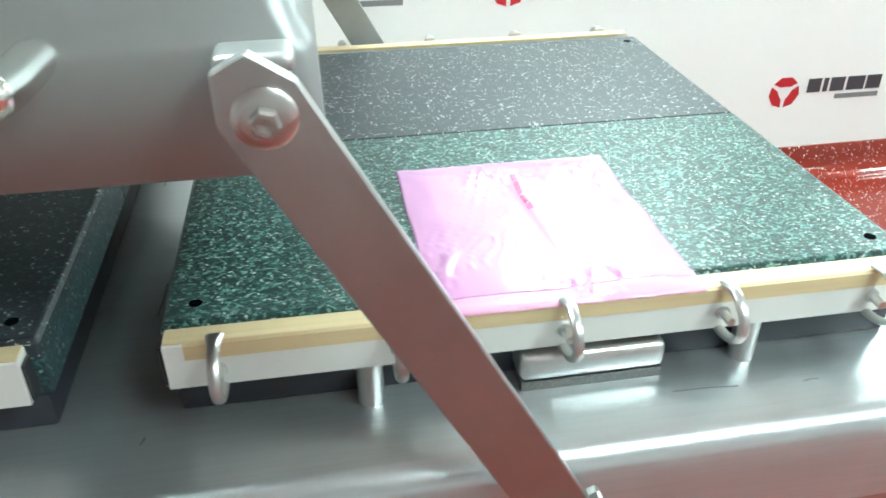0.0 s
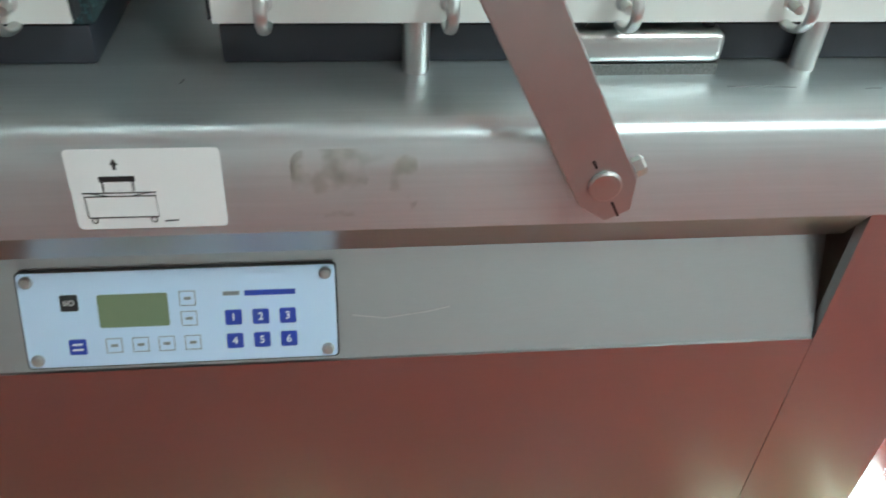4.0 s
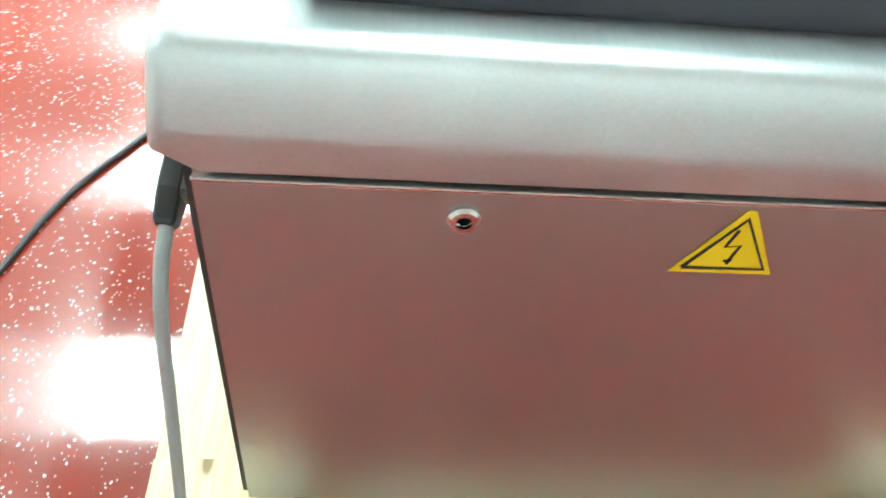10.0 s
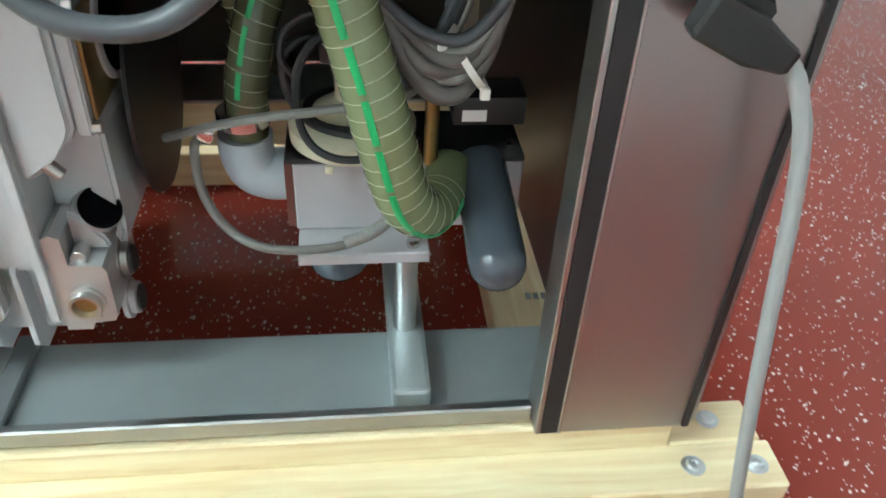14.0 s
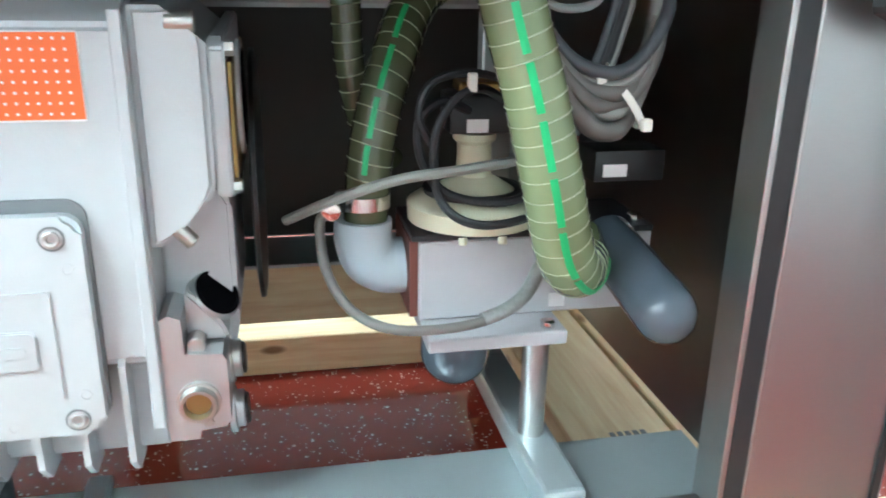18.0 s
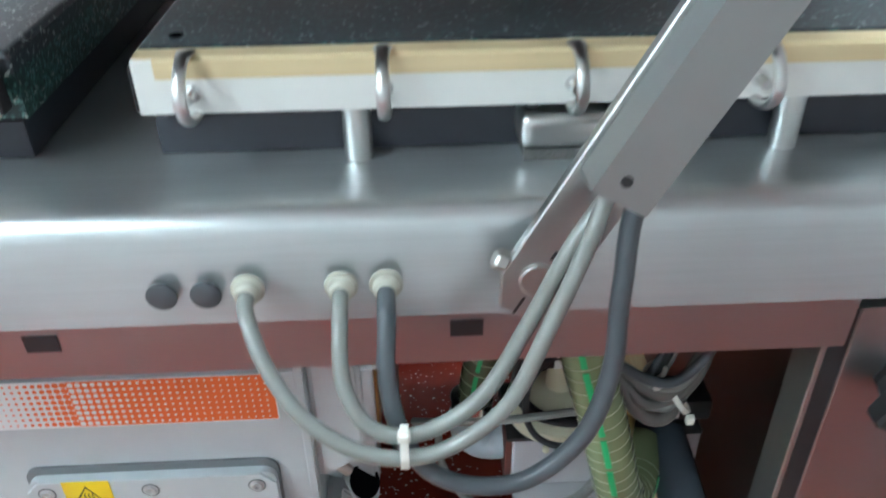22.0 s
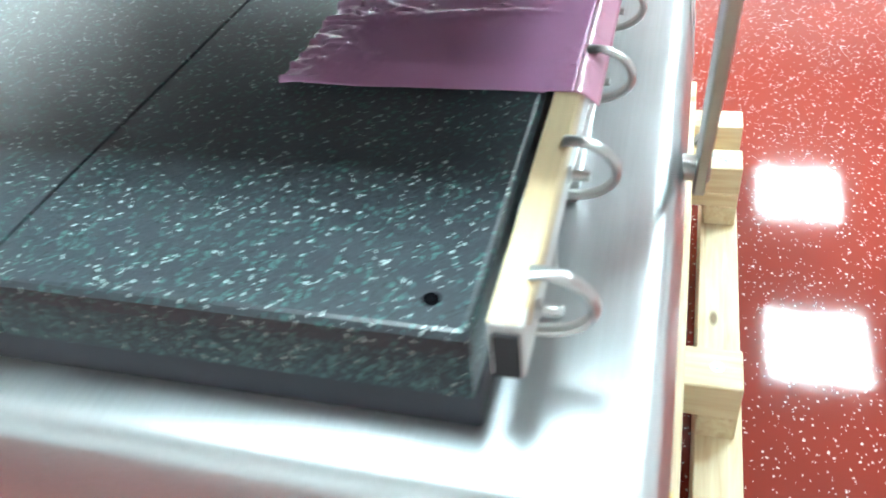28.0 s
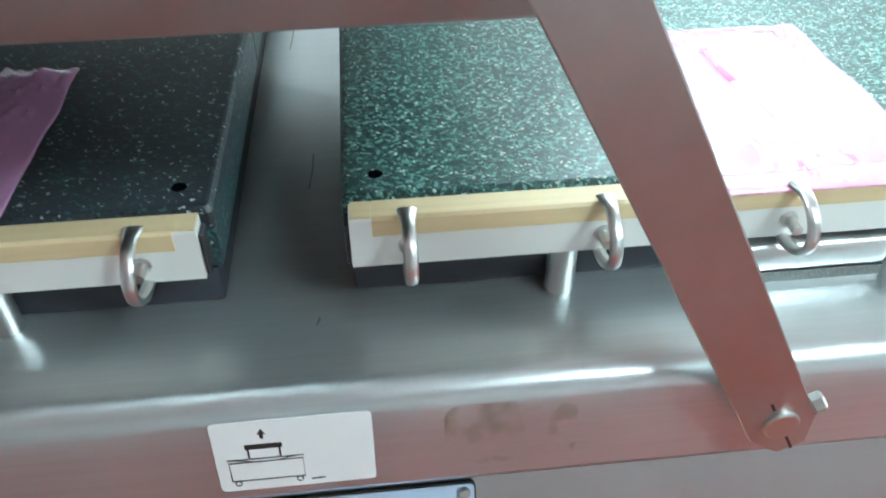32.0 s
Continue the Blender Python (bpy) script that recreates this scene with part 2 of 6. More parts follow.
def wood_material(name, light, dark):
    """Sawn softwood: long grain lines, knots, a little roughness; every piece differs."""
    m = bpy.data.materials.new(name)
    m.use_nodes = True
    n, l = m.node_tree.nodes, m.node_tree.links
    p = n["Principled BSDF"]
    tc = n.new("ShaderNodeTexCoord")
    oi = n.new("ShaderNodeObjectInfo")
    shift = n.new("ShaderNodeVectorMath")
    shift.operation = "MULTIPLY_ADD"
    l.new(oi.outputs["Random"], shift.inputs[0])
    shift.inputs[1].default_value = (7, 5, 3)
    l.new(tc.outputs["Object"], shift.inputs[2])
    mp = n.new("ShaderNodeMapping")
    mp.inputs["Scale"].default_value = (1.2, 14, 14)
    l.new(shift.outputs[0], mp.inputs["Vector"])
    w = n.new("ShaderNodeTexNoise")
    w.inputs["Scale"].default_value, w.inputs["Detail"].default_value, w.inputs["Distortion"].default_value = 5.0, 5, 0.6
    l.new(mp.outputs[0], w.inputs["Vector"])
    knot = n.new("ShaderNodeTexVoronoi")
    knot.inputs["Scale"].default_value = 5.5
    mk = n.new("ShaderNodeMapping")
    mk.inputs["Scale"].default_value = (0.9, 2.4, 2.4)
    l.new(shift.outputs[0], mk.inputs["Vector"])
    l.new(mk.outputs[0], knot.inputs["Vector"])
    kr = n.new("ShaderNodeMapRange")
    kr.inputs[1].default_value, kr.inputs[2].default_value, kr.inputs[3].default_value, kr.inputs[4].default_value = 0.08, 0.15, 0.85, 0
    l.new(knot.outputs["Distance"], kr.inputs[0])
    ramp = n.new("ShaderNodeValToRGB")
    ramp.color_ramp.elements[0].position, ramp.color_ramp.elements[0].color = 0.35, (*light, 1)
    ramp.color_ramp.elements[1].position, ramp.color_ramp.elements[1].color = 0.75, (*dark, 1)
    l.new(w.outputs["Fac"], ramp.inputs["Fac"])
    mix = n.new("ShaderNodeMix")
    mix.data_type = "RGBA"
    mix.inputs["B"].default_value = (0.20, 0.105, 0.045, 1)
    l.new(ramp.outputs["Color"], mix.inputs["A"])
    l.new(kr.outputs[0], mix.inputs["Factor"])
    l.new(mix.outputs["Result"], p.inputs["Base Color"])
    p.inputs["Roughness"].default_value = 0.62
    b = n.new("ShaderNodeBump")
    b.inputs["Strength"].default_value, b.inputs["Distance"].default_value = 0.2, 0.002
    l.new(w.outputs["Fac"], b.inputs["Height"])
    l.new(b.outputs["Normal"], p.inputs["Normal"])
    return m


def glow(name, colour, strength):
    m = bpy.data.materials.new(name)
    m.use_nodes = True
    p = m.node_tree.nodes["Principled BSDF"]
    p.inputs["Base Color"].default_value = (0.9, 0.9, 0.9, 1)
    p.inputs["Emission Color"].default_value = (*colour, 1)
    p.inputs["Emission Strength"].default_value = strength
    return m


STEEL = material("brushed_steel", (0.45, 0.47, 0.475), 0.33, 1.0, (60, 0.05), (2.5, 0.03), 0.03, 260, (1, 1, 30), rough_var=0.02, wave=0.16)
STEEL_TOP = material("worn_steel", (0.54, 0.565, 0.575), 0.305, 0.78, (14, 0.10), (7, 0.14), 0.07, 120, (0.6, 22, 22), rough_var=0.05, wave=0.16)
STEEL_LID = material("satin_steel", (0.35, 0.36, 0.355), 0.46, 0.82, (40, 0.04), (3, 0.04), 0.02, 250, rough_var=0.03, wave=0.1)
STEEL_ARM = material("arm_steel", (0.47, 0.475, 0.47), 0.40, 1.0, (30, 0.08), (9, 0.14), 0.06, 150, rough_var=0.07)
CHROME = material("polished_steel", (0.72, 0.71, 0.69), 0.16, 1.0, (50, 0.03), (10, 0.05))
DULL = material("sheet_steel", (0.55, 0.62, 0.64), 0.32, 0.65, (25, 0.05), (4, 0.10), 0.05, 120)
BLACK = material("black_rubber", (0.018, 0.019, 0.022), 0.55, 0.0, (60, 0.1), (8, 0.1), 0.1, 300)
BLACK_PLASTIC = material("black_plastic", (0.016, 0.017, 0.018), 0.38, 0.0, (40, 0.1), (8, 0.1), 0.05, 200)
SHADOWGAP = material("black_gasket_and_gap", (0.02, 0.02, 0.022), 0.5, 0.0, (60, 0.1), (8, 0.1))
BOARD_GREEN = board_material("green_granulate", (0.015, 0.031, 0.029), (0.044, 0.110, 0.097), (0.145, 0.295, 0.262), 0.60, (0.50, 0.53, 0.47), 0.10)
BOARD_GREY = board_material("grey_granulate", (0.030, 0.034, 0.040), (0.042, 0.052, 0.060), (0.060, 0.078, 0.085), 0.35, (0.60, 0.64, 0.61), 0.10)
# grey granulate darkened, its specks dimmed, for the shade under the lid
BOARD_SHADED = board_material("shaded_grey_granulate", (0.026, 0.030, 0.036), (0.038, 0.050, 0.056), (0.050, 0.125, 0.115), 0.30, (0.42, 0.50, 0.48), 0.06)
HOLE = material("dark_hole", (0.004, 0.004, 0.005), 0.95, 0.0, spec=0.0)
BOARD_TEAL = board_material("teal_granulate", (0.018, 0.030, 0.036), (0.036, 0.088, 0.092), (0.075, 0.165, 0.165), 0.5, (0.40, 0.45, 0.42), 0.06)
TAPE = material("tan_sealing_tape", (0.68, 0.53, 0.31), 0.45, 0.0, (12, 0.16), (5, 0.06), 0.05, 120, (0.3, 12, 12))
CHANNEL = material("white_plastic_channel", (0.74, 0.73, 0.70), 0.45, 0.0, (20, 0.03), (6, 0.06))
WOOD = wood_material("sawn_pine", (0.90, 0.79, 0.54), (0.74, 0.56, 0.31))
SCREW = material("zinc_screw", (0.66, 0.72, 0.76), 0.35, 1.0, (80, 0.05), (20, 0.05))
WHITE_WALL = material("white_wall_panel", (0.87, 0.88, 0.87), 0.32, 0.0, (30, 0.01), (1.2, 0.02), 0.02, 20)
CLIP = material("satin_clip_steel", (0.60, 0.60, 0.59), 0.33, 1.0, (50, 0.04), (12, 0.06))
# steel darkened for the shade inside the cabinet and the lid
SHADED_STEEL = material("shaded_inner_steel", (0.20, 0.196, 0.19), 0.34, 1.0, (40, 0.04), (3, 0.08), 0.02, 200, wave=0.15)
CHAMBER = material("blue_black_plastic", (0.032, 0.034, 0.045), 0.5, 0.0, (60, 0.1), (8, 0.1), 0.08, 300)
PERF = material("perforated_sheet", (0.22, 0.22, 0.215), 0.45, 0.7, (700, 0.7), (20, 0.05))
BROWN_HOSE = material("grey_brown_hose", (0.13, 0.12, 0.11), 0.36, 0.0, (60, 0.08), (12, 0.1))
NUT = material("grey_bolt_steel", (0.50, 0.49, 0.47), 0.36, 1.0, (50, 0.05), (12, 0.08))
FAR_WALL = material("pale_grey_wall", (0.74, 0.75, 0.75), 0.5, 0.0, (30, 0.02), (1.2, 0.05), 0.02, 20)
# near-black sheet colour that stands for the shade inside the cabinet
INNER_SHADE = material("inner_shade_sheet", (0.05, 0.047, 0.044), 0.45, 0.6, (30, 0.05), (4, 0.15), 0.03, 100)
CEILING = material("white_ceiling", (0.78, 0.78, 0.77), 0.7, 0.0, (20, 0.02), (1, 0.03))
FLOOR = floor_material()
PUMP = material("grey_pump_paint", (0.50, 0.53, 0.55), 0.42, 0.15, (70, 0.03), (4, 0.03), 0.08, 500)
PUMP_DARK = material("dark_grey_paint", (0.16, 0.17, 0.18), 0.45, 0.1, (70, 0.05), (4, 0.06), 0.08, 400)
ALU = material("cast_aluminium", (0.52, 0.53, 0.54), 0.40, 0.8, (70, 0.05), (6, 0.06), 0.08, 300)
ORANGE = material("orange_label", (0.86, 0.16, 0.035), 0.38, 0.0, (20, 0.02), (4, 0.03))
LABEL_WHITE = material("white_label", (0.82, 0.82, 0.82), 0.35, 0.0, (20, 0.01), (4, 0.03))
LABEL_RED = material("red_print", (0.62, 0.035, 0.03), 0.4)
INK = material("black_print", (0.02, 0.02, 0.022), 0.4)
GREY_INK = material("grey_print", (0.22, 0.23, 0.24), 0.4)
YELLOW = material("yellow_label", (0.82, 0.56, 0.015), 0.35, 0.0, (20, 0.02), (4, 0.04))
SWITCH_YELLOW = material("yellow_plastic", (0.86, 0.66, 0.01), 0.35, 0.0, (20, 0.02), (6, 0.03))
SWITCH_RED = material("red_plastic", (0.62, 0.028, 0.018), 0.38, 0.0, (20, 0.02), (6, 0.04))
PANEL_BLUE = material("pale_blue_membrane", (0.52, 0.66, 0.84), 0.32, 0.0, (20, 0.01), (4, 0.02))
KEY_BLUE = material("blue_key", (0.025, 0.055, 0.36), 0.35)
DISPLAY = material("green_grey_display", (0.17, 0.22, 0.13), 0.18, 0.0, (20, 0.02), (4, 0.03))
BAG = material("pink_film", (0.86, 0.43, 0.74), 0.10, 0.0, (14, 0.02), (5, 0.03), 0.20, 8, coat=0.8, rough_var=0.02, alpha=0.62)
BAG_EDGE = material("deep_pink_film", (0.90, 0.44, 0.62), 0.18, 0.0, (14, 0.03), (5, 0.04), 0.12, 20, coat=0.4, rough_var=0.02, alpha=0.78)
RED_LINE = material("red_line_film", (0.88, 0.14, 0.24), 0.14, 0.0, (60, 0.2), (20, 0.2), alpha=0.50)
HOSE = material("olive_clear_hose", (0.19, 0.235, 0.125), 0.17, 0.0, (30, 0.08), (9, 0.15), 0.05, 60, coat=0.4)
HOSE_DARK = material("dark_olive_hose", (0.085, 0.10, 0.055), 0.19, 0.0, (30, 0.08), (9, 0.15), coat=0.3)
COIL = material("hose_coil", (0.38, 0.43, 0.28), 0.36, 0.0)
STRIPE = material("green_stripe", (0.01, 0.40, 0.13), 0.4)
CABLE_GREY = material("grey_cable", (0.34, 0.36, 0.36), 0.4, 0.0, (60, 0.05), (12, 0.08))
CABLE_CLEAR = material("translucent_grey_tube", (0.205, 0.208, 0.195), 0.36, 0.0, (60, 0.05), (12, 0.10), coat=0.3)
CABLE_DARK = material("dark_grey_cable", (0.07, 0.078, 0.088), 0.4, 0.0, (60, 0.05), (12, 0.08))
TIE = material("white_nylon", (0.74, 0.72, 0.66), 0.45)
CREAM = material("cream_nylon", (0.66, 0.63, 0.47), 0.45, 0.0, (40, 0.04), (9, 0.08))
GLAND = material("grey_cream_nylon", (0.46, 0.45, 0.38), 0.45, 0.0, (40, 0.04), (9, 0.08))
GREY_PVC = material("grey_plastic_pipe", (0.072, 0.088, 0.108), 0.20, 0.0, (40, 0.04), (9, 0.08))
PALE_PVC = material("pale_blue_elbow", (0.46, 0.53, 0.58), 0.35, 0.0, (40, 0.04), (9, 0.08))
BLOCK_GREY = material("grey_valve_block", (0.44, 0.43, 0.45), 0.5, 0.0, (50, 0.04), (6, 0.08))
# slat metal tinted coppery for the red it reflects
SLAT_REFLECTION = material("red_reflection_slat", (0.42, 0.24, 0.17), 0.35, 0.8, (60, 0.06), (9, 0.10))
BRASS = material("brass", (0.36, 0.25, 0.10), 0.38, 1.0)
STAIN = material("glue_residue", (0.36, 0.29, 0.16), 0.45, 0.2, (60, 0.2), (20, 0.3), 0.1, 200)
sn, sl = STAIN.node_tree.nodes, STAIN.node_tree.links
patch = sn.new("ShaderNodeTexNoise")
patch.inputs["Scale"].default_value, patch.inputs["Detail"].default_value = 26, 3
spread = sn.new("ShaderNodeMapRange")
spread.inputs[1].default_value, spread.inputs[2].default_value, spread.inputs[3].default_value, spread.inputs[4].default_value = 0.50, 0.72, 0.0, 0.30
sl.new(sn["Texture Coordinate"].outputs["Object"], patch.inputs["Vector"])
sl.new(patch.outputs["Fac"], spread.inputs[0])
sl.new(spread.outputs[0], sn["Principled BSDF"].inputs["Alpha"])
FLEX = material("braided_hose", (0.30, 0.30, 0.29), 0.4, 0.4, (180, 0.3), (20, 0.1))
LIGHT_PANEL = glow("lamp_diffuser", (0.78, 0.98, 1.0), LAMP)
LAMP_FRAME = material("white_lamp_frame", (0.8, 0.8, 0.8), 0.5)
LOGO_RED = material("red_wall_print", (0.52, 0.02, 0.03), 0.45)
LOGO_DARK = material("charcoal_wall_print", (0.06, 0.06, 0.07), 0.45)


# ---- mesh helpers
def add_box(bm, lo, hi, bevel=0.0, seg=1):
    vs = bmesh.ops.create_cube(bm, size=1)["verts"]
    for v in vs:
        v.co = [lo[i] + (v.co[i] + 0.5) * (hi[i] - lo[i]) for i in range(3)]
    if bevel:
        es = list({e for v in vs for e in v.link_edges})
        bmesh.ops.bevel(bm, geom=es, offset=bevel, segments=seg, affect="EDGES", profile=0.6)
    return vs


def box(lo, hi, bevel=0.0, seg=1):
    bm = bmesh.new()
    add_box(bm, lo, hi, bevel, seg)
    return bm


def add_loft(bm, rings, close_start=True, close_end=True, closed=True):
    """Joins rings of equal length by quads."""
    loops = [[bm.verts.new(c) for c in ring] for ring in rings]
    k = len(loops[0])
    for a, b in zip(loops, loops[1:]):
        for i in range(k if closed else k - 1):
            j = (i + 1) % k
            bm.faces.new((a[i], a[j], b[j], b[i]))
    if close_start:
        bm.faces.new(list(reversed(loops[0])))
    if close_end:
        bm.faces.new(loops[-1])
    return loops


def axes_for(d):
    d = Vector(d).normalized()
    u = d.orthogonal().normalized()
    return d, u, d.cross(u)


def add_cyl(bm, a, b, r, r2=None, seg=20, chamfer=0.0):
    """A rod from a to b, with an optional chamfer at both ends."""
    a, b = Vector(a), Vector(b)
    d, u, w = axes_for(b - a)
    r2 = r if r2 is None else r2
    stations = [(a, r), (b, r2)]
    if chamfer:
        stations = [(a, r - chamfer), (a + d * chamfer, r), (b - d * chamfer, r2), (b, r2 - chamfer)]
    rings = [[p + (u * math.cos(q) + w * math.sin(q)) * rad for q in (2 * math.pi * i / seg for i in range(seg))] for p, rad in stations]
    add_loft(bm, rings)


def rod(a, b, r, r2=None, seg=20, chamfer=0.0):
    bm = bmesh.new()
    add_cyl(bm, a, b, r, r2, seg, chamfer)
    return bm


def add_turned(bm, base, axis, profile, seg=28):
    """A turned body: profile is a list of (distance along the axis, radius)."""
    d, u, w = axes_for(axis)
    base = Vector(base)
    rings = [[base + d * s + (u * math.cos(q) + w * math.sin(q)) * max(r, 1e-4) for q in (2 * math.pi * i / seg for i in range(seg))] for s, r in profile]
    add_loft(bm, rings)


def turned(base, axis, profile, seg=28):
    bm = bmesh.new()
    add_turned(bm, base, axis, profile, seg)
    return bm


def smooth_path(points, steps=8):
    """A Catmull-Rom line through the points."""
    pts = [Vector(p) for p in points]
    pts = [pts[0] * 2 - pts[1], *pts, pts[-1] * 2 - pts[-2]]
    out = []
    for i in range(1, len(pts) - 2):
        a, b, c, d = pts[i - 1:i + 3]
        for s in range(steps):
            t = s / steps
            out.append(0.5 * ((2 * b) + (c - a) * t + (2 * a - 5 * b + 4 * c - d) * t * t + (3 * b - a - 3 * c + d) * t ** 3))
    out.append(pts[-2])
    return out


def frames_along(path):
    d0 = (path[1] - path[0]).normalized()
    u = d0.orthogonal().normalized()
    out = []
    for i, p in enumerate(path):
        d = (path[min(i + 1, len(path) - 1)] - path[max(i - 1, 0)]).normalized()
        u = (u - d * u.dot(d)).normalized()
        out.append((p, d, u, d.cross(u)))
    return out


def add_tube(bm, points, r, seg=10, steps=8):
    rings = []
    for p, d, u, w in frames_along(smooth_path(points, steps)):
        rings.append([p + (u * math.cos(q) + w * math.sin(q)) * r for q in (2 * math.pi * i / seg for i in range(seg))])
    add_loft(bm, rings)


def tube(points, r, seg=10, steps=8):
    bm = bmesh.new()
    add_tube(bm, points, r, seg, steps)
    return bm


def add_prism(bm, outline, z0, z1, to=lambda x, y, z: (x, y, z)):
    """A flat outline (x, y) given thickness from z0 to z1, laid out by to()."""
    lo = [bm.verts.new(to(x, y, z0)) for x, y in outline]
    hi = [bm.verts.new(to(x, y, z1)) for x, y in outline]
    bm.faces.new(list(reversed(lo)))
    bm.faces.new(hi)
    for i in range(len(lo)):
        j = (i + 1) % len(lo)
        bm.faces.new((lo[i], lo[j], hi[j], hi[i]))


def prism(outline, z0, z1, to=lambda x, y, z: (x, y, z)):
    bm = bmesh.new()
    add_prism(bm, outline, z0, z1, to)
    return bm


def rounded(x0, y0, x1, y1, r, seg=5):
    """Outline of a rectangle with rounded corners."""
    pts = []
    for cx, cy, a in ((x1 - r, y1 - r, 0), (x0 + r, y1 - r, 90), (x0 + r, y0 + r, 180), (x1 - r, y0 + r, 270)):
        for i in range(seg + 1):
            q = radians(a + 90 * i / seg)
            pts.append((cx + r * math.cos(q), cy + r * math.sin(q)))
    return pts


def hang(ob, parent):
    """Parents a part that was drawn in world coordinates to its thing or part."""
    ob.parent = parent
    if parent.type == "EMPTY":
        ob.matrix_parent_inverse = Matrix.Translation(parent.location).inverted()


def part(name, bm, mat, parent=None, label="", smooth=False, category="", group="", kind=""):
    """Links a bmesh as one mesh object, under a thing or a part if one is given."""
    bmesh.ops.recalc_face_normals(bm, faces=bm.faces)
    me = bpy.data.meshes.new(name)
    bm.to_mesh(me)
    bm.free()
    me.materials.append(mat)
    if smooth:
        me.polygons.foreach_set("use_smooth", [True] * len(me.polygons))
        me.set_sharp_from_angle(angle=radians(38))
    ob = new(name, me)
    if parent is not None:
        hang(ob, parent)
    return tagged(ob, label, category, group, kind)


def empty(name, at=(0, 0, 0), label="", category="", group="", kind=""):
    """A thing: an Empty at its base; its parts are given in world coordinates."""
    ob = new(name)
    ob.location = at
    ob.empty_display_size = 0.05
    return tagged(ob, label, category, group, kind)


def letters(text, size, place, mat, name, parent, depth=0.0004, bold=0.0):
    """Readable writing with the built-in font, as a mesh; place maps (x, y, z) of the text plane into the world."""
    cu = bpy.data.curves.new(name, "FONT")
    cu.body, cu.size, cu.extrude, cu.align_x, cu.align_y = text, size, depth, "CENTER", "CENTER"
    cu.offset = bold
    tmp = new(name + "_curve", cu)
    me = bpy.data.meshes.new_from_object(tmp.evaluated_get(bpy.context.evaluated_depsgraph_get()))
    bpy.data.objects.remove(tmp)
    for v in me.vertices:
        v.co = place(*v.co)
    me.name = name
    me.materials.clear()
    me.materials.append(mat)
    ob = new(name, me)
    hang(ob, parent)
    return ob


# ---- the room
ROOM = dict(x0=-2.7, x1=6.5, y0=-4.2, y1=1.78)
tagged(part("floor", box((ROOM["x0"], ROOM["y0"], -0.1), (ROOM["x1"], ROOM["y1"] + 0.1, 0.0)), FLOOR), "glossy red resin floor with white chips", "floor", kind="structure")
for wname, lo, hi in (("wall_north", (ROOM["x0"], ROOM["y1"], 0.0), (ROOM["x1"], ROOM["y1"] + 0.12, CEIL)),
                      ("wall_south", (ROOM["x0"], ROOM["y0"] - 0.12, 0.0), (ROOM["x1"], ROOM["y0"], CEIL)),
                      ("wall_west", (ROOM["x0"] - 0.12, ROOM["y0"], 0.0), (ROOM["x0"], ROOM["y1"], CEIL)),
                      ("wall_east", (ROOM["x1"], ROOM["y0"], 0.0), (ROOM["x1"] + 0.12, ROOM["y1"], CEIL))):
    # west wall is unseen, set near and white to brighten the cabinet's left
    tagged(part(wname, box(lo, hi), WHITE_WALL if wname in ("wall_north", "wall_west") else FAR_WALL), "smooth white hygienic wall" if wname in ("wall_north", "wall_west") else "plain grey wall", "wall", kind="structure")
tagged(part("ceiling", box((ROOM["x0"], ROOM["y0"], CEIL), (ROOM["x1"], ROOM["y1"], CEIL + 0.1)), CEILING), "plain white ceiling", "ceiling", kind="structure")


def cove(name, along):
    """The resin floor run up the wall as a rounded skirting."""
    outline = [(0.0, 0.0), (-0.075, 0.002), (-0.055, 0.006), (-0.034, 0.018), (-0.018, 0.04), (-0.010, 0.070), (-0.008, 0.122), (-0.004, 0.128), (0.0, 0.128)]
    bm = bmesh.new()
    add_prism(bm, outline, along[0], along[1], lambda y, z, x: (x, ROOM["y1"] + y, z))
    return part(name, bm, FLOOR, None, "red resin cove skirting along the white wall", True, "skirting", kind="structure")


cove("baseboard", (ROOM["x0"], ROOM["x1"]))


def ceiling_light(x, y):
    t = empty("ceiling_light", (x, y, CEIL), "square white LED panel set in the ceiling", "ceiling light", "ceiling lights")
    bm = bmesh.new()
    for lo, hi in (((-0.32, -0.32), (0.32, -0.30)), ((-0.32, 0.30), (0.32, 0.32)), ((-0.32, -0.30), (-0.30, 0.30)), ((0.30, -0.30), (0.32, 0.30))):
        add_box(bm, (x + lo[0], y + lo[1], CEIL - 0.014), (x + hi[0], y + hi[1], CEIL - 0.001))
    part("frame", bm, LAMP_FRAME, t)
    part("diffuser", box((x - 0.30, y - 0.30, CEIL - 0.010), (x + 0.30, y + 0.30, CEIL - 0.002)), LIGHT_PANEL, t)


for lx, ly in ((-0.42, 0.0), (1.25, 1.45), (2.95, 1.45), (4.64, 1.45), (1.25, -1.5), (2.95, -1.5), (4.64, -1.5)):
    ceiling_light(lx, ly)


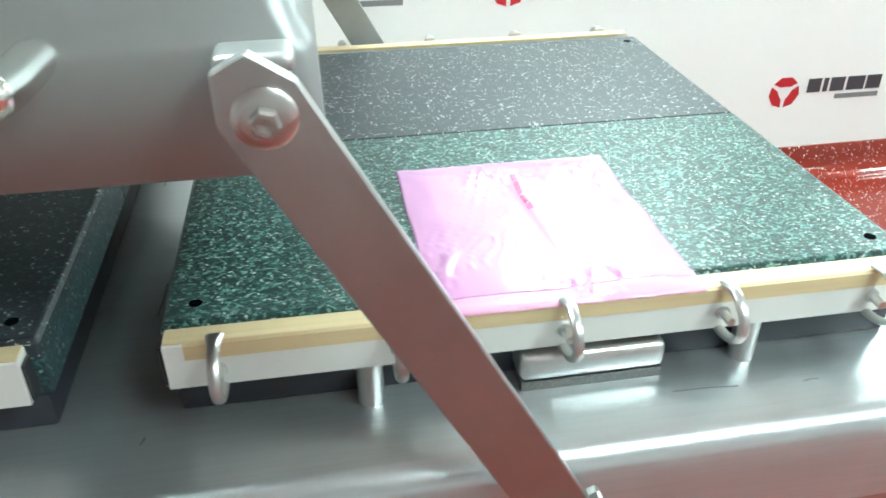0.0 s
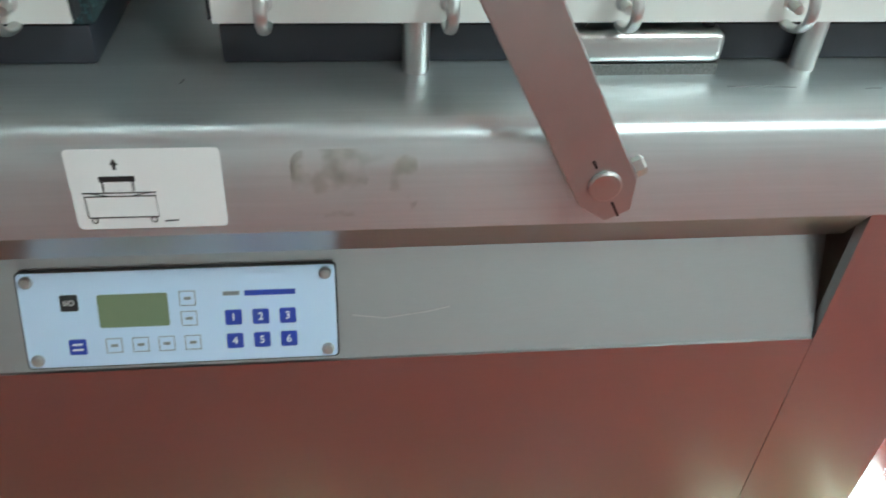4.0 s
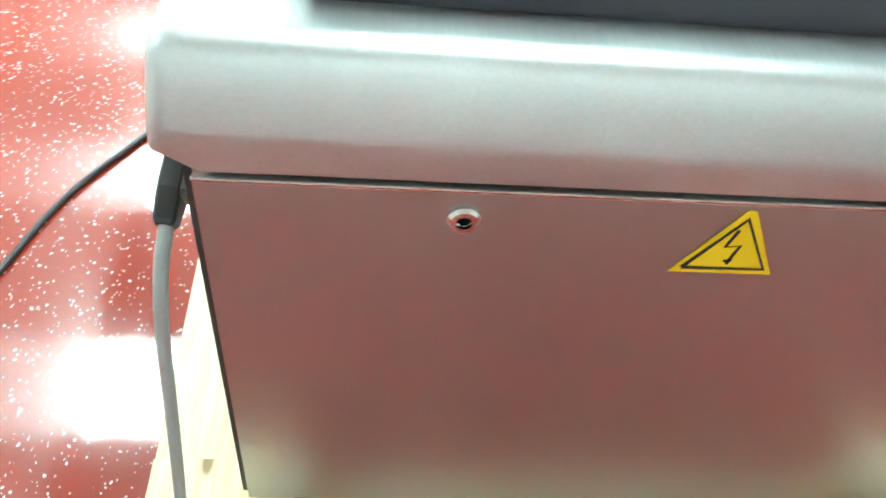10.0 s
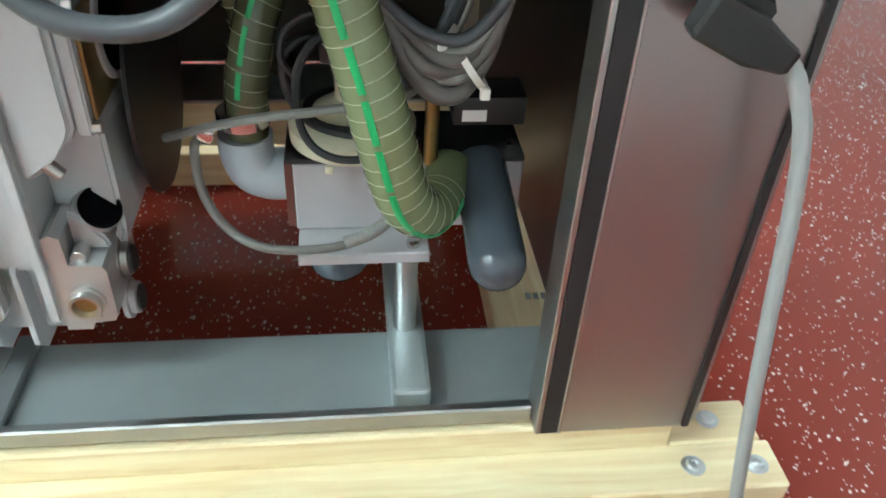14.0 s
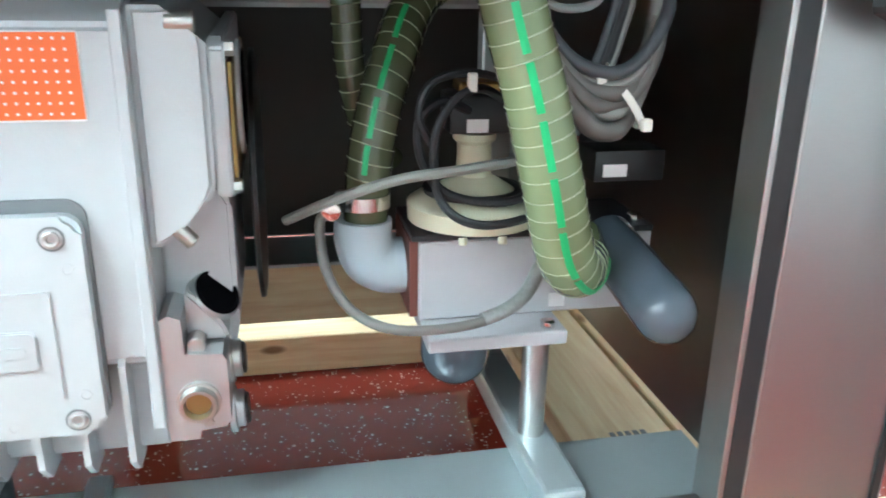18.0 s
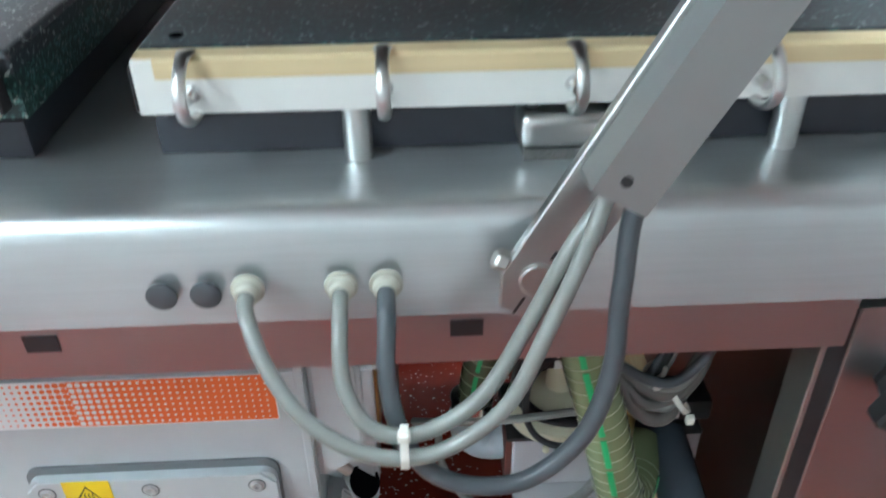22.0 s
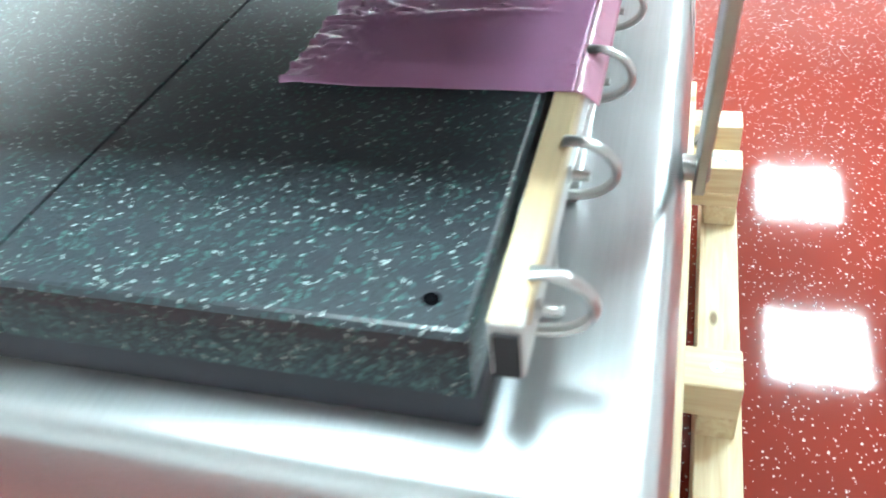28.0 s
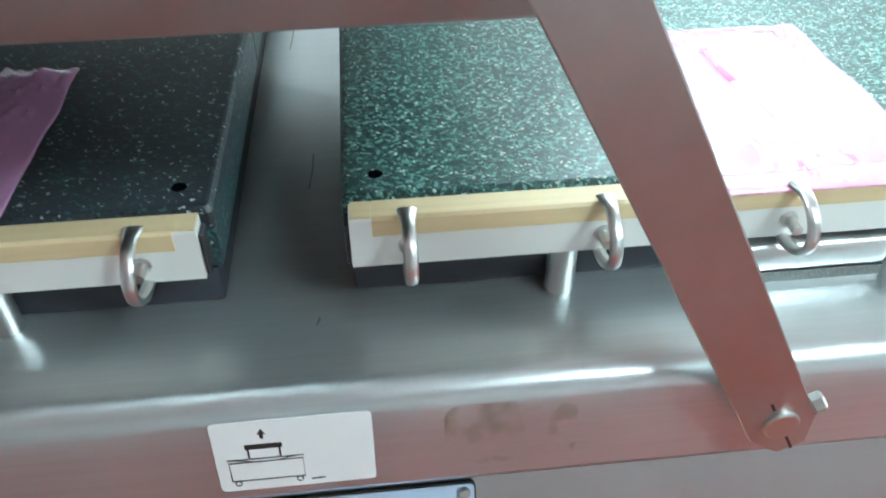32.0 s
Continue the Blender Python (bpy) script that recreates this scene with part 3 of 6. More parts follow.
def wall_logo(x, z, s=1.0):
    """A printed company sign on the wall: a red three-part mark and bars for its words."""
    t = empty("wall_sign", (x, ROOM["y1"], z), "red and charcoal printed sign on the white wall", "sign", "printed wall signs")
    y = ROOM["y1"] - 0.0015

    def flat(px, pz, d):
        return (x + px * s, y - d, z + pz * s)
    bm = bmesh.new()
    for k in range(3):
        a = radians(90 + 120 * k)
        ring = []
        for r, da in ((0.057, -54), (0.060, -20), (0.060, 20), (0.057, 54), (0.029, 44), (0.022, 0), (0.029, -44)):
            q = a + radians(da)
            ring.append((r * math.cos(q), r * math.sin(q)))
        add_prism(bm, ring, 0.0, 0.001, flat)
    part("mark", bm, LOGO_RED, t)
    for i in range(5):
        w = (0.052, 0.018, 0.056, 0.070, 0.058)[i]
        x0 = (0.088, 0.150, 0.178, 0.244, 0.322)[i]
        part("bar", prism([(x0, -0.006), (x0 + w, -0.006), (x0 + w, 0.046), (x0, 0.046)], 0.0, 0.001, flat), LOGO_DARK, t)
    part("bar", prism([(0.205, -0.036), (0.380, -0.036), (0.380, -0.018), (0.205, -0.018)], 0.0, 0.001, flat), GREY_INK, t)


for row, (z, x0) in enumerate(((0.358, 1.962), (0.80, 0.10))):
    for k in range(-3, 5):
        wall_logo(x0 + 0.76 * k, z, 1.055)

# ---- the vacuum sealing machine
machine = empty("vacuum_sealer", (0, 0, 0.325), "large double-chamber stainless steel vacuum sealing machine standing on a pallet", "vacuum sealer")
TOP = 0.972
BASE = 0.325       # underside of the cabinet


def ring_rect(hx, hy, r, z, seg=4):
    return [(px, py, z) for px, py in rounded(-hx, -hy, hx, hy, r, seg)]


bm = bmesh.new()
rings = [ring_rect(0.735, 0.400, 0.008, 0.858), ring_rect(0.757, 0.410, 0.008, 0.859), ring_rect(0.765, 0.437, 0.010, 0.866), ring_rect(0.768, 0.463, 0.014, 0.884)]
for hx, hy, z in ((0.767, 0.461, 0.905), (0.763, 0.457, 0.935), (0.7605, 0.4545, 0.9535), (0.758, 0.452, 0.9610), (0.754, 0.448, 0.9665), (0.748, 0.442, 0.9703), (0.740, 0.434, TOP)):
    rings.append(ring_rect(hx, hy, 0.014, z))
rings = [[(px, py - 0.009 if py > 0 else py, pz) for px, py, pz in ring] for ring in rings]
add_loft(bm, rings, close_start=False)
part("table_top", bm, STEEL_TOP, machine, "worn brushed steel table top with rolled edges", True)
part("frame_rail", box((-0.59, -0.40, 0.80), (0.59, -0.375, 0.856), 0.003), DULL, machine)
bm = bmesh.new()
add_prism(bm, [(0.4510, 0.8820), (0.4490, 0.8320), (0.4450, 0.8320), (0.4470, 0.8825)], -0.60, 0.60, lambda y, z, x: (x, y, z))
front_flange = bmesh.new()
add_prism(front_flange, [(-0.4625, 0.8850), (-0.4375, 0.8440), (-0.4345, 0.8445), (-0.4580, 0.8855)], -0.60, 0.60, lambda y, z, x: (x, y, z))
part("front_flange", front_flange, STEEL, machine, "slanting flange under the front lip")
rear_band = part("rear_band", bm, STEEL, machine, "upright steel band under the rear lip with two slots")
for sx in (-1, 1):
    # black strip put into the gap under the lip as its shade
    part("gap_backing", box((min(sx * 0.738, sx * 0.7505), -0.425, 0.8345), (max(sx * 0.738, sx * 0.7505), 0.425, 0.8575)), SHADOWGAP, machine)

# front: slanting control band, lower panel, corner posts
BAND_T, BAND_B = (-0.412, 0.838), (-0.4570, 0.728)


def on_band(x, s, d):
    """A place on the slanting band: x, metres below its top edge, metres proud of it."""
    v = Vector((0, BAND_B[0] - BAND_T[0], BAND_B[1] - BAND_T[1])).normalized()
    n = Vector((0, v.z, -v.y))
    if n.y > 0:
        n = -n
    return Vector((x, BAND_T[0], BAND_T[1])) + v * s + n * d


bm = bmesh.new()
add_prism(bm, [(-0.6, -0.012), (0.6, -0.012), (0.6, 0.1175), (-0.6, 0.1175)], -0.004, 0.0, lambda x, s, d: on_band(x, s, d))
part("control_band", bm, STEEL, machine, "slanting brushed steel control band")
part("front_panel", box((-0.6, -0.4592, BASE), (0.6, -0.452, 0.7290)), STEEL, machine, "plain brushed steel front panel reflecting the red floor")
# sheet added behind the front panel as the cabinet's inner shade
part("inner_lining", box((-0.59, -0.4505, BASE + 0.004), (0.59, -0.4465, 0.722)), INNER_SHADE, machine, "dark sheet added behind the front panel as the shade inside")
part("back_rail", box((-0.59, 0.405, BASE), (0.59, 0.417, BASE + 0.022), 0.002), STEEL, machine)
for sx in (-1, 1):
    for sy in (-1, 1):
        y0 = 0.458 if sy < 0 else 0.432
        prof = [(0.602, y0 - 0.012), (0.602, y0), (0.748, y0), (0.752, y0 - 0.004), (0.752, y0 - 0.05), (0.745, y0 - 0.05), (0.745, y0 - 0.012)]
        bm = bmesh.new()
        add_prism(bm, [(sx * a, sy * b) for a, b in prof], BASE, 0.884 if sy < 0 else 0.857)
        part("corner_post", bm, STEEL, machine)
    # rear post's edges: black seal inside, black strip for the gap's shade outside
    part("seal_strip", box((min(sx * 0.597, sx * 0.614), 0.402, BASE + 0.002), (max(sx * 0.597, sx * 0.614), 0.4345, 0.857)), SHADOWGAP, machine)
    part("edge_strip", box((min(sx * 0.6142, sx * 0.6172), 0.433, BASE + 0.002), (max(sx * 0.6142, sx * 0.6172), 0.4362, 0.857), 0.0008), STEEL_ARM, machine)
    part("seal_strip", box((min(sx * 0.745, sx * 0.7515), 0.425, BASE + 0.002), (max(sx * 0.745, sx * 0.7515), 0.4355, 0.857)), SHADOWGAP, machine)
    part("edge_strip", box((min(sx * 0.591, sx * 0.5965), 0.395, BASE + 0.002), (max(sx * 0.591, sx * 0.5965), 0.4355, 0.857), 0.001), STEEL_ARM, machine)
    # side panel with its two fixing screws
    bm = bmesh.new()
    add_prism(bm, rounded(-0.428, BASE, 0.428, 0.853, 0.004, 2), 0.752, 0.760, lambda a, b, d, sx=sx: (sx * d, a, b))
    # inner sheet in steel darkened for the shade within
    part("inner_lining", box((min(sx * 0.648, sx * 0.652), -0.42, BASE + 0.002), (max(sx * 0.648, sx * 0.652), 0.4015, 0.834)), SHADED_STEEL, machine, "inner sheet behind the side panel, shade put into its darker steel")
    panel = part("side_panel", bm, STEEL, machine, "plain steel side panel with a bright folded edge")
    part("folded_edge", box((min(sx * 0.755, sx * 0.7635), -0.428, 0.853), (max(sx * 0.755, sx * 0.7635), 0.428, 0.857), 0.001), CHROME, panel)
    for py in (-0.234, 0.226):
        sc = turned((sx * 0.7602, py, 0.824), (sx, 0, 0), [(0, 0.0135), (0.003, 0.0135), (0.0055, 0.011), (0.006, 0.0065), (0.003, 0.006), (0.0028, 0.001)], 24)
        screw = part("panel_screw", sc, CHROME, panel, "domed hex socket screw", True)
        part("socket", turned((sx * 0.7633, py, 0.824), (sx, 0, 0), [(0, 0.0056), (0.0003, 0.0056), (0.0004, 0.0005)], 6), HOLE, screw)

# rear base tray, sill and ribs
part("base_tray", box((-0.645, 0.275, BASE - 0.006), (0.645, 0.400, BASE), 0.001), DULL, machine, "grey sheet steel base tray")
part("base_tray", box((-0.645, -0.446, BASE - 0.006), (0.645, -0.30, BASE), 0.001), DULL, machine)
for rx in (-0.063, 0.36):
    part("tray_rib", box((rx - 0.011, 0.270, BASE + 0.0005), (rx + 0.011, 0.400, BASE + 0.012), 0.002), PUMP_DARK, machine)
for rx in (0.155, 0.600):
    part("tray_slot", box((rx - 0.030, 0.318, BASE + 0.0004), (rx + 0.030, 0.345, BASE + 0.0008)), HOLE, machine, "dark rectangular opening in the tray")
for rx in (-0.470, 0.47):
    bm = box((rx - 0.020, -0.44, BASE + 0.001), (rx + 0.020, 0.395, BASE + 0.030), 0.005, 2)
    part("foot_channel", bm, DULL, machine, "square steel foot channel")

# control panel
cp = bmesh.new()
add_prism(cp, rounded(-0.137, 0.022, 0.137, 0.113, 0.005), 0.001, 0.005, on_band)
cpanel = part("control_panel", cp, BLACK_PLASTIC, machine, "pale blue membrane control panel with grey-green display")
part("membrane", prism(rounded(-0.1355, 0.0235, 0.1355, 0.1115, 0.004), 0.0052, 0.0062, on_band), PANEL_BLUE, cpanel, "pale blue printed membrane")
part("display", prism(rounded(-0.0705, 0.0446, -0.011, 0.0754, 0.002), 0.0064, 0.0068, on_band), DISPLAY, cpanel, "grey-green display window")
for sx in (-0.127, 0.127):
    for ss in (0.031, 0.104):
        c = on_band(sx, ss, 0.0063)
        nrm = on_band(sx, ss, 1.0) - on_band(sx, ss, 0.0)
        part("panel_bolt", turned(c, nrm, [(0, 0.0055), (0.002, 0.0055), (0.004, 0.004), (0.0045, 0.001)], 16), NUT, cpanel, "", True)


def band_text(x0, s0):
    return lambda x, y, z: on_band(x0 + x, s0 - y, 0.0072 + z)


NUMBER_KEYS = [(0.0445, 0.0701, "1"), (0.0685, 0.0701, "2"), (0.0923, 0.0701, "3"), (0.0445, 0.0926, "4"), (0.0685, 0.0926, "5"), (0.0923, 0.0926, "6")]
for kx, ks, ch in NUMBER_KEYS:
    key = part("key", prism(rounded(kx - 0.0072, ks - 0.0072, kx + 0.0072, ks + 0.0072, 0.0015), 0.0064, 0.0069, on_band), KEY_BLUE, cpanel, "blue number key")
    letters(ch, 0.010, band_text(kx, ks), LABEL_WHITE, "numeral", key)
key = part("key", prism(rounded(-0.1016, 0.0437, -0.0867, 0.0587, 0.0015), 0.0064, 0.0069, on_band), INK, cpanel, "black on-off key")
letters("I/O", 0.007, band_text(-0.0942, 0.0512), LABEL_WHITE, "marking", key)
key = part("key", prism(rounded(-0.0990, 0.0853, -0.0842, 0.0999, 0.0015), 0.0064, 0.0069, on_band), KEY_BLUE, cpanel, "blue stop key")
for q in (0.0892, 0.0942):
    part("bar", prism([(-0.0962, q), (-0.0872, q), (-0.0872, q + 0.0018), (-0.0962, q + 0.0018)], 0.0071, 0.0073, on_band), LABEL_WHITE, key)
for kx, ks in ((-0.0607, 0.0926), (-0.0379, 0.0926), (-0.0154, 0.0926), (0.0074, 0.0926), (0.0060, 0.0506), (0.0060, 0.0695)):
    bm = bmesh.new()
    for a0, b0, a1, b1 in ((-0.0070, -0.0070, 0.0070, -0.0063), (-0.0070, 0.0063, 0.0070, 0.0070), (-0.0070, -0.0063, -0.0063, 0.0063), (0.0063, -0.0063, 0.0070, 0.0063), (-0.003, -0.0013, 0.003, 0.0013)):
        add_prism(bm, [(kx + a0, ks + b0), (kx + a1, ks + b0), (kx + a1, ks + b1), (kx + a0, ks + b1)], 0.0064, 0.0067, on_band)
    part("key_outline", bm, GREY_INK, cpanel)
part("maker_bar", prism([(0.0555, 0.0450), (0.100, 0.0450), (0.100, 0.0500), (0.0555, 0.0500)], 0.0064, 0.0067, on_band), KEY_BLUE, cpanel)
part("maker_bar", prism([(0.037, 0.0456), (0.051, 0.0456), (0.051, 0.0492), (0.037, 0.0492)], 0.0064, 0.0067, on_band), GREY_INK, cpanel)

# round-cornered test mark sticker on the band
gx, gs = -0.378, 0.0615
stick = part("test_sticker", prism(rounded(gx - 0.029, gs - 0.026, gx + 0.029, gs + 0.026, 0.012), 0.0006, 0.0012, on_band), LABEL_WHITE, machine, "white sticker with a black safety test mark")


def stroke(points, w, to, z0, z1):
    """A flat band of ink along a line."""
    bm = bmesh.new()
    pts = [Vector((a, b, 0)) for a, b in points]
    left, right = [], []
    for i, p in enumerate(pts):
        d = (pts[min(i + 1, len(pts) - 1)] - pts[max(i - 1, 0)]).normalized()
        nn = Vector((-d.y, d.x, 0)) * w / 2
        left.append(p + nn)
        right.append(p - nn)
    lo = [[bm.verts.new(to(q.x, q.y, z)) for q in side] for z in (z0, z1) for side in (left, right)]
    for i in range(len(pts) - 1):
        for a, b in ((lo[2], lo[3]), (lo[1], lo[0]), (lo[0], lo[2]), (lo[3], lo[1])):
            bm.faces.new((a[i], b[i], b[i + 1], a[i + 1]))
    return bm


def arc(cx, cy, r, a0, a1, n=12):
    return [(cx + r * math.cos(radians(a0 + (a1 - a0) * i / n)), cy + r * math.sin(radians(a0 + (a1 - a0) * i / n))) for i in range(n + 1)]


part("mark", stroke(arc(gx - 0.018, gs - 0.010, 0.007, 20, 190), 0.004, on_band, 0.0014, 0.0018), INK, stick)
letters("G", 0.031, lambda x, y, z: on_band(gx - 0.002 + x, gs + 0.009 - y, 0.0016 + z), INK, "mark", stick, 0.0002, 0.0014)
letters("S", 0.029, lambda x, y, z: on_band(gx + 0.0145 + x, gs + 0.003 - y, 0.0019 + z), INK, "mark", stick, 0.0002, 0.0014)
part("bar", prism([(gx + 0.004, gs + 0.016), (gx + 0.024, gs + 0.016), (gx + 0.024, gs + 0.0175), (gx + 0.004, gs + 0.0175)], 0.0014, 0.0017, on_band), GREY_INK, stick)

# long scratches on the band
for pts in ([(-0.215, 0.050), (-0.190, 0.047), (-0.172, 0.048)], [(0.15, 0.075), (0.18, 0.079), (0.22, 0.074), (0.24, 0.070)], [(-0.50, 0.10), (-0.47, 0.095)]):
    part("scratch", stroke(pts, 0.0013, on_band, 0.0003, 0.0006), CLIP, machine)


# sticker with the lifting diagram on the front lip
def on_lip(x, z, d):
    return (x, -0.4628 + (z - 0.889) * 0.124 - d, z)


lift = part("lifting_sticker", prism(rounded(-0.055, 0.8925, 0.057, 0.9590, 0.004), 0.0006, 0.0012, on_lip), LABEL_WHITE, machine, "white sticker with a black lifting diagram")
LX, LZ = -0.020, 0.9145
for pts, w in (([(-0.026, -0.012), (-0.026, 0.006), (0.026, 0.006), (0.026, -0.012), (-0.026, -0.012)], 0.0008), ([(-0.027, 0.009), (0.027, 0.009)], 0.0008), ([(-0.022, 0.009), (-0.008, 0.006), (0.008, 0.006), (0.022, 0.009)], 0.0007),
               ([(-0.011, 0.010), (-0.011, 0.020)], 0.0012), ([(0.011, 0.010), (0.011, 0.020)], 0.0012), ([(-0.013, 0.0205), (0.013, 0.0205)], 0.0045), ([(0, 0.028), (0, 0.034)], 0.0025),
               ([(0.030, -0.016), (0.040, -0.0155)], 0.0012)):
    part("diagram_line", stroke([(LX + a, LZ + b) for a, b in pts], w, on_lip, 0.0014, 0.0017), INK, lift)
part("arrow_head", prism([(LX - 0.003, LZ + 0.032), (LX + 0.003, LZ + 0.032), (LX, LZ + 0.037)], 0.0014, 0.0017, on_lip), INK, lift)
for cxx in (-0.022, 0.022):
    part("diagram_wheel", stroke([(LX + cxx + a, LZ - 0.0145 + b) for a, b in arc(0, 0, 0.0022, 0, 360, 10)], 0.0008, on_lip, 0.0014, 0.0017), INK, lift)
# glue left by a removed sticker
part("glue_residue", prism(rounded(0.108, 0.8975, 0.205, 0.9555, 0.012, 4), 0.0004, 0.0007, on_lip), STAIN, machine, "patchy brown glue left by a sticker")

# short scuffs on the table top
for sx0, sy0, sx1, sy1 in ((0.47, -0.395, 0.53, -0.398), (0.59, -0.402, 0.605, -0.401), (0.02, -0.380, 0.022, -0.372), (-0.02, 0.10, -0.018, 0.17), (0.01, -0.20, 0.013, -0.14), (-0.735, -0.30, -0.734, -0.26), (0.12, 0.40, 0.16, 0.401)):
    part("scuff", stroke([(sx0, sy0), ((sx0 + sx1) / 2 + 0.001, (sy0 + sy1) / 2 + 0.001), (sx1, sy1)], 0.0016, lambda x, y, z: (x, y, TOP + z), 0.0002, 0.0004), GREY_INK, machine)

# main switch on the front left post
sw = part("main_switch", box((-0.725, -0.464, 0.757), (-0.643, -0.4585, 0.848), 0.004, 2), SWITCH_YELLOW, machine, "red and yellow rotary main switch")
part("plate_step", box((-0.722, -0.4660, 0.826), (-0.646, -0.4642, 0.845), 0.0008), SWITCH_YELLOW, sw)
for px in (-0.702, -0.684, -0.666):
    part("locking_slot", box((px - 0.004, -0.4664, 0.838), (px + 0.004, -0.4661, 0.841)), INK, sw)


def knob_ring(radius, depth, lobe):
    """One station of the scalloped knob: six soft lobes round the spindle."""
    ring = []
    for i in range(48):
        q = 2 * math.pi * i / 48
        r = radius + lobe * (0.5 + 0.5 * math.cos(6 * q)) ** 0.6
        ring.append((-0.684 + r * math.cos(q), -depth, 0.807 + r * math.sin(q)))
    return ring


bm = bmesh.new()
add_loft(bm, [knob_ring(0.0335, 0.4662, 0.0045), knob_ring(0.0340, 0.4860, 0.0045), knob_ring(0.0325, 0.4890, 0.0040), knob_ring(0.0290, 0.4900, 0.0020), knob_ring(0.0262, 0.4885, 0.0), knob_ring(0.0245, 0.4720, 0.0)], True, False)
part("knob", bm, SWITCH_RED, sw, "red scalloped rotary knob", True)
# recess floor: the knob's red darkened for the shade in it
part("knob_recess", turned((-0.684, -0.4718, 0.807), (0, -1, 0), [(0, 0.0246), (0.0004, 0.0246), (0.0006, 0.001)], 28), material("shaded_red_plastic", (0.25, 0.012, 0.01), 0.5), sw)
bm = bmesh.new()
rings = []
for dz, w, y0 in ((0.012, 0.006, 0.487), (0.010, 0.0075, 0.497), (-0.010, 0.0080, 0.501), (-0.040, 0.0085, 0.501), (-0.052, 0.0075, 0.498), (-0.054, 0.006, 0.492)):
    rings.append([(-0.684 - w, -0.4725, 0.807 + dz), (-0.684 - w, -y0 + 0.003, 0.807 + dz), (-0.684 - w * 0.6, -y0, 0.807 + dz), (-0.684 + w * 0.6, -y0, 0.807 + dz), (-0.684 + w, -y0 + 0.003, 0.807 + dz), (-0.684 + w, -0.4725, 0.807 + dz)])
add_loft(bm, rings)
part("grip", bm, SWITCH_RED, sw, "red turning grip")
part("grip_hole", turned((-0.684, -0.5010, 0.779), (0, -1, 0), [(0, 0.0022), (0.0003, 0.0022), (0.0004, 0.0004)], 10), HOLE, sw)

# electrical warning triangle on the left side panel
def on_side(y, z, d):
    return (-0.7603 - d, y, z)


tri = part("warning_triangle", prism([(0.046, 0.771), (-0.046, 0.771), (-0.043, 0.776), (-0.0035, 0.846), (0.0035, 0.846), (0.043, 0.776)], 0.0004, 0.0010, on_side), YELLOW, machine, "yellow triangular high-voltage warning sticker")
part("border", stroke([(0.036, 0.7775), (-0.036, 0.7775), (0.0, 0.837), (0.036, 0.7775)], 0.0042, on_side, 0.0012, 0.0015), INK, tri)
part("bolt_mark", stroke([(0.003, 0.824), (0.0075, 0.804), (-0.005, 0.806), (-0.001, 0.786)], 0.0032, on_side, 0.0012, 0.0015), INK, tri)
part("bolt_tip", prism([(-0.005, 0.790), (0.004, 0.788), (-0.002, 0.782)], 0.0012, 0.0015, on_side), INK, tri)

# posts, ports and black chamber bases
for sx in (-1, 1):
    part("chamber_base", box((min(sx * 0.050, sx * 0.708), -0.3445, TOP), (max(sx * 0.050, sx * 0.708), 0.3445, 1.006), 0.004, 2), CHAMBER, machine, "black chamber base under the filler plates", True)
    for sy in (-1, 1):
        for px in (0.210, 0.553):
            part("bar_post", rod((sx * px, sy * 0.357, TOP - 0.001), (sx * px, sy * 0.357, 1.0188), 0.0115, seg=24, chamfer=0.001), CLIP, machine, "round steel post", True)
        c = box((min(sx * 0.338, sx * 0.470), min(sy * 0.302, sy * 0.374), 0.982), (max(sx * 0.336, sx * 0.470), max(sy * 0.302, sy * 0.376), 1.010), 0.009, 3)
        port = part("suction_cover", c, CLIP, machine, "polished steel suction cover on a perforated strip", True)
        part("perforated_strip", box((min(sx * 0.340, sx * 0.468), min(sy * 0.304, sy * 0.372), TOP), (max(sx * 0.340, sx * 0.468), max(sy * 0.304, sy * 0.374), 0.982)), PERF, port)
        for px in (0.347, 0.458):
            part("cover_foot", rod((sx * px, sy * 0.356, 1.009), (sx * px, sy * 0.356, 1.0185), 0.0055, seg=12), BLACK, port, "", True)

# lid with its gasket
LID = dict(x0=-0.572, x1=0.192, hy=0.412, z=1.218)
lcx, lhx = (LID["x0"] + LID["x1"]) / 2, (LID["x1"] - LID["x0"]) / 2


def lid_ring(inset, z, r):
    return [(lcx + px, py, z) for px, py in rounded(-lhx + inset, -LID["hy"] + inset, lhx - inset, LID["hy"] - inset, r, 6)]


bm = bmesh.new()
rings = [lid_ring(0.060, 1.395, 0.012), lid_ring(0.030, 1.37, 0.012), lid_ring(0.012, 1.30, 0.012), lid_ring(0.010, LID["z"] + 0.001, 0.012), lid_ring(0.002, LID["z"], 0.014), lid_ring(0.0, LID["z"] + 0.003, 0.015)]
for inset, z, r in ((0.002, 1.295, 0.016), (0.005, 1.303, 0.017), (0.011, 1.315, 0.018), (0.030, 1.385, 0.02), (0.042, 1.404, 0.024), (0.062, 1.414, 0.028), (0.085, 1.416, 0.03)):
    rings.append(lid_ring(inset, z, r))
add_loft(bm, rings[3:], False, True)
inner = bmesh.new()
add_loft(inner, rings[:4], True, False)
lid = part("lid", bm, STEEL_LID, machine, "raised hollow stainless steel swing lid", True)
bm = bmesh.new()
add_loft(bm, [lid_ring(0.012, LID["z"] - 0.002, 0.035), lid_ring(0.012, LID["z"] + 0.02, 0.035), lid_ring(0.030, LID["z"] + 0.02, 0.03), lid_ring(0.030, LID["z"] - 0.002, 0.03), lid_ring(0.012, LID["z"] - 0.002, 0.035)], False, False)
part("gasket", bm, BLACK, lid, "black rubber lid gasket")
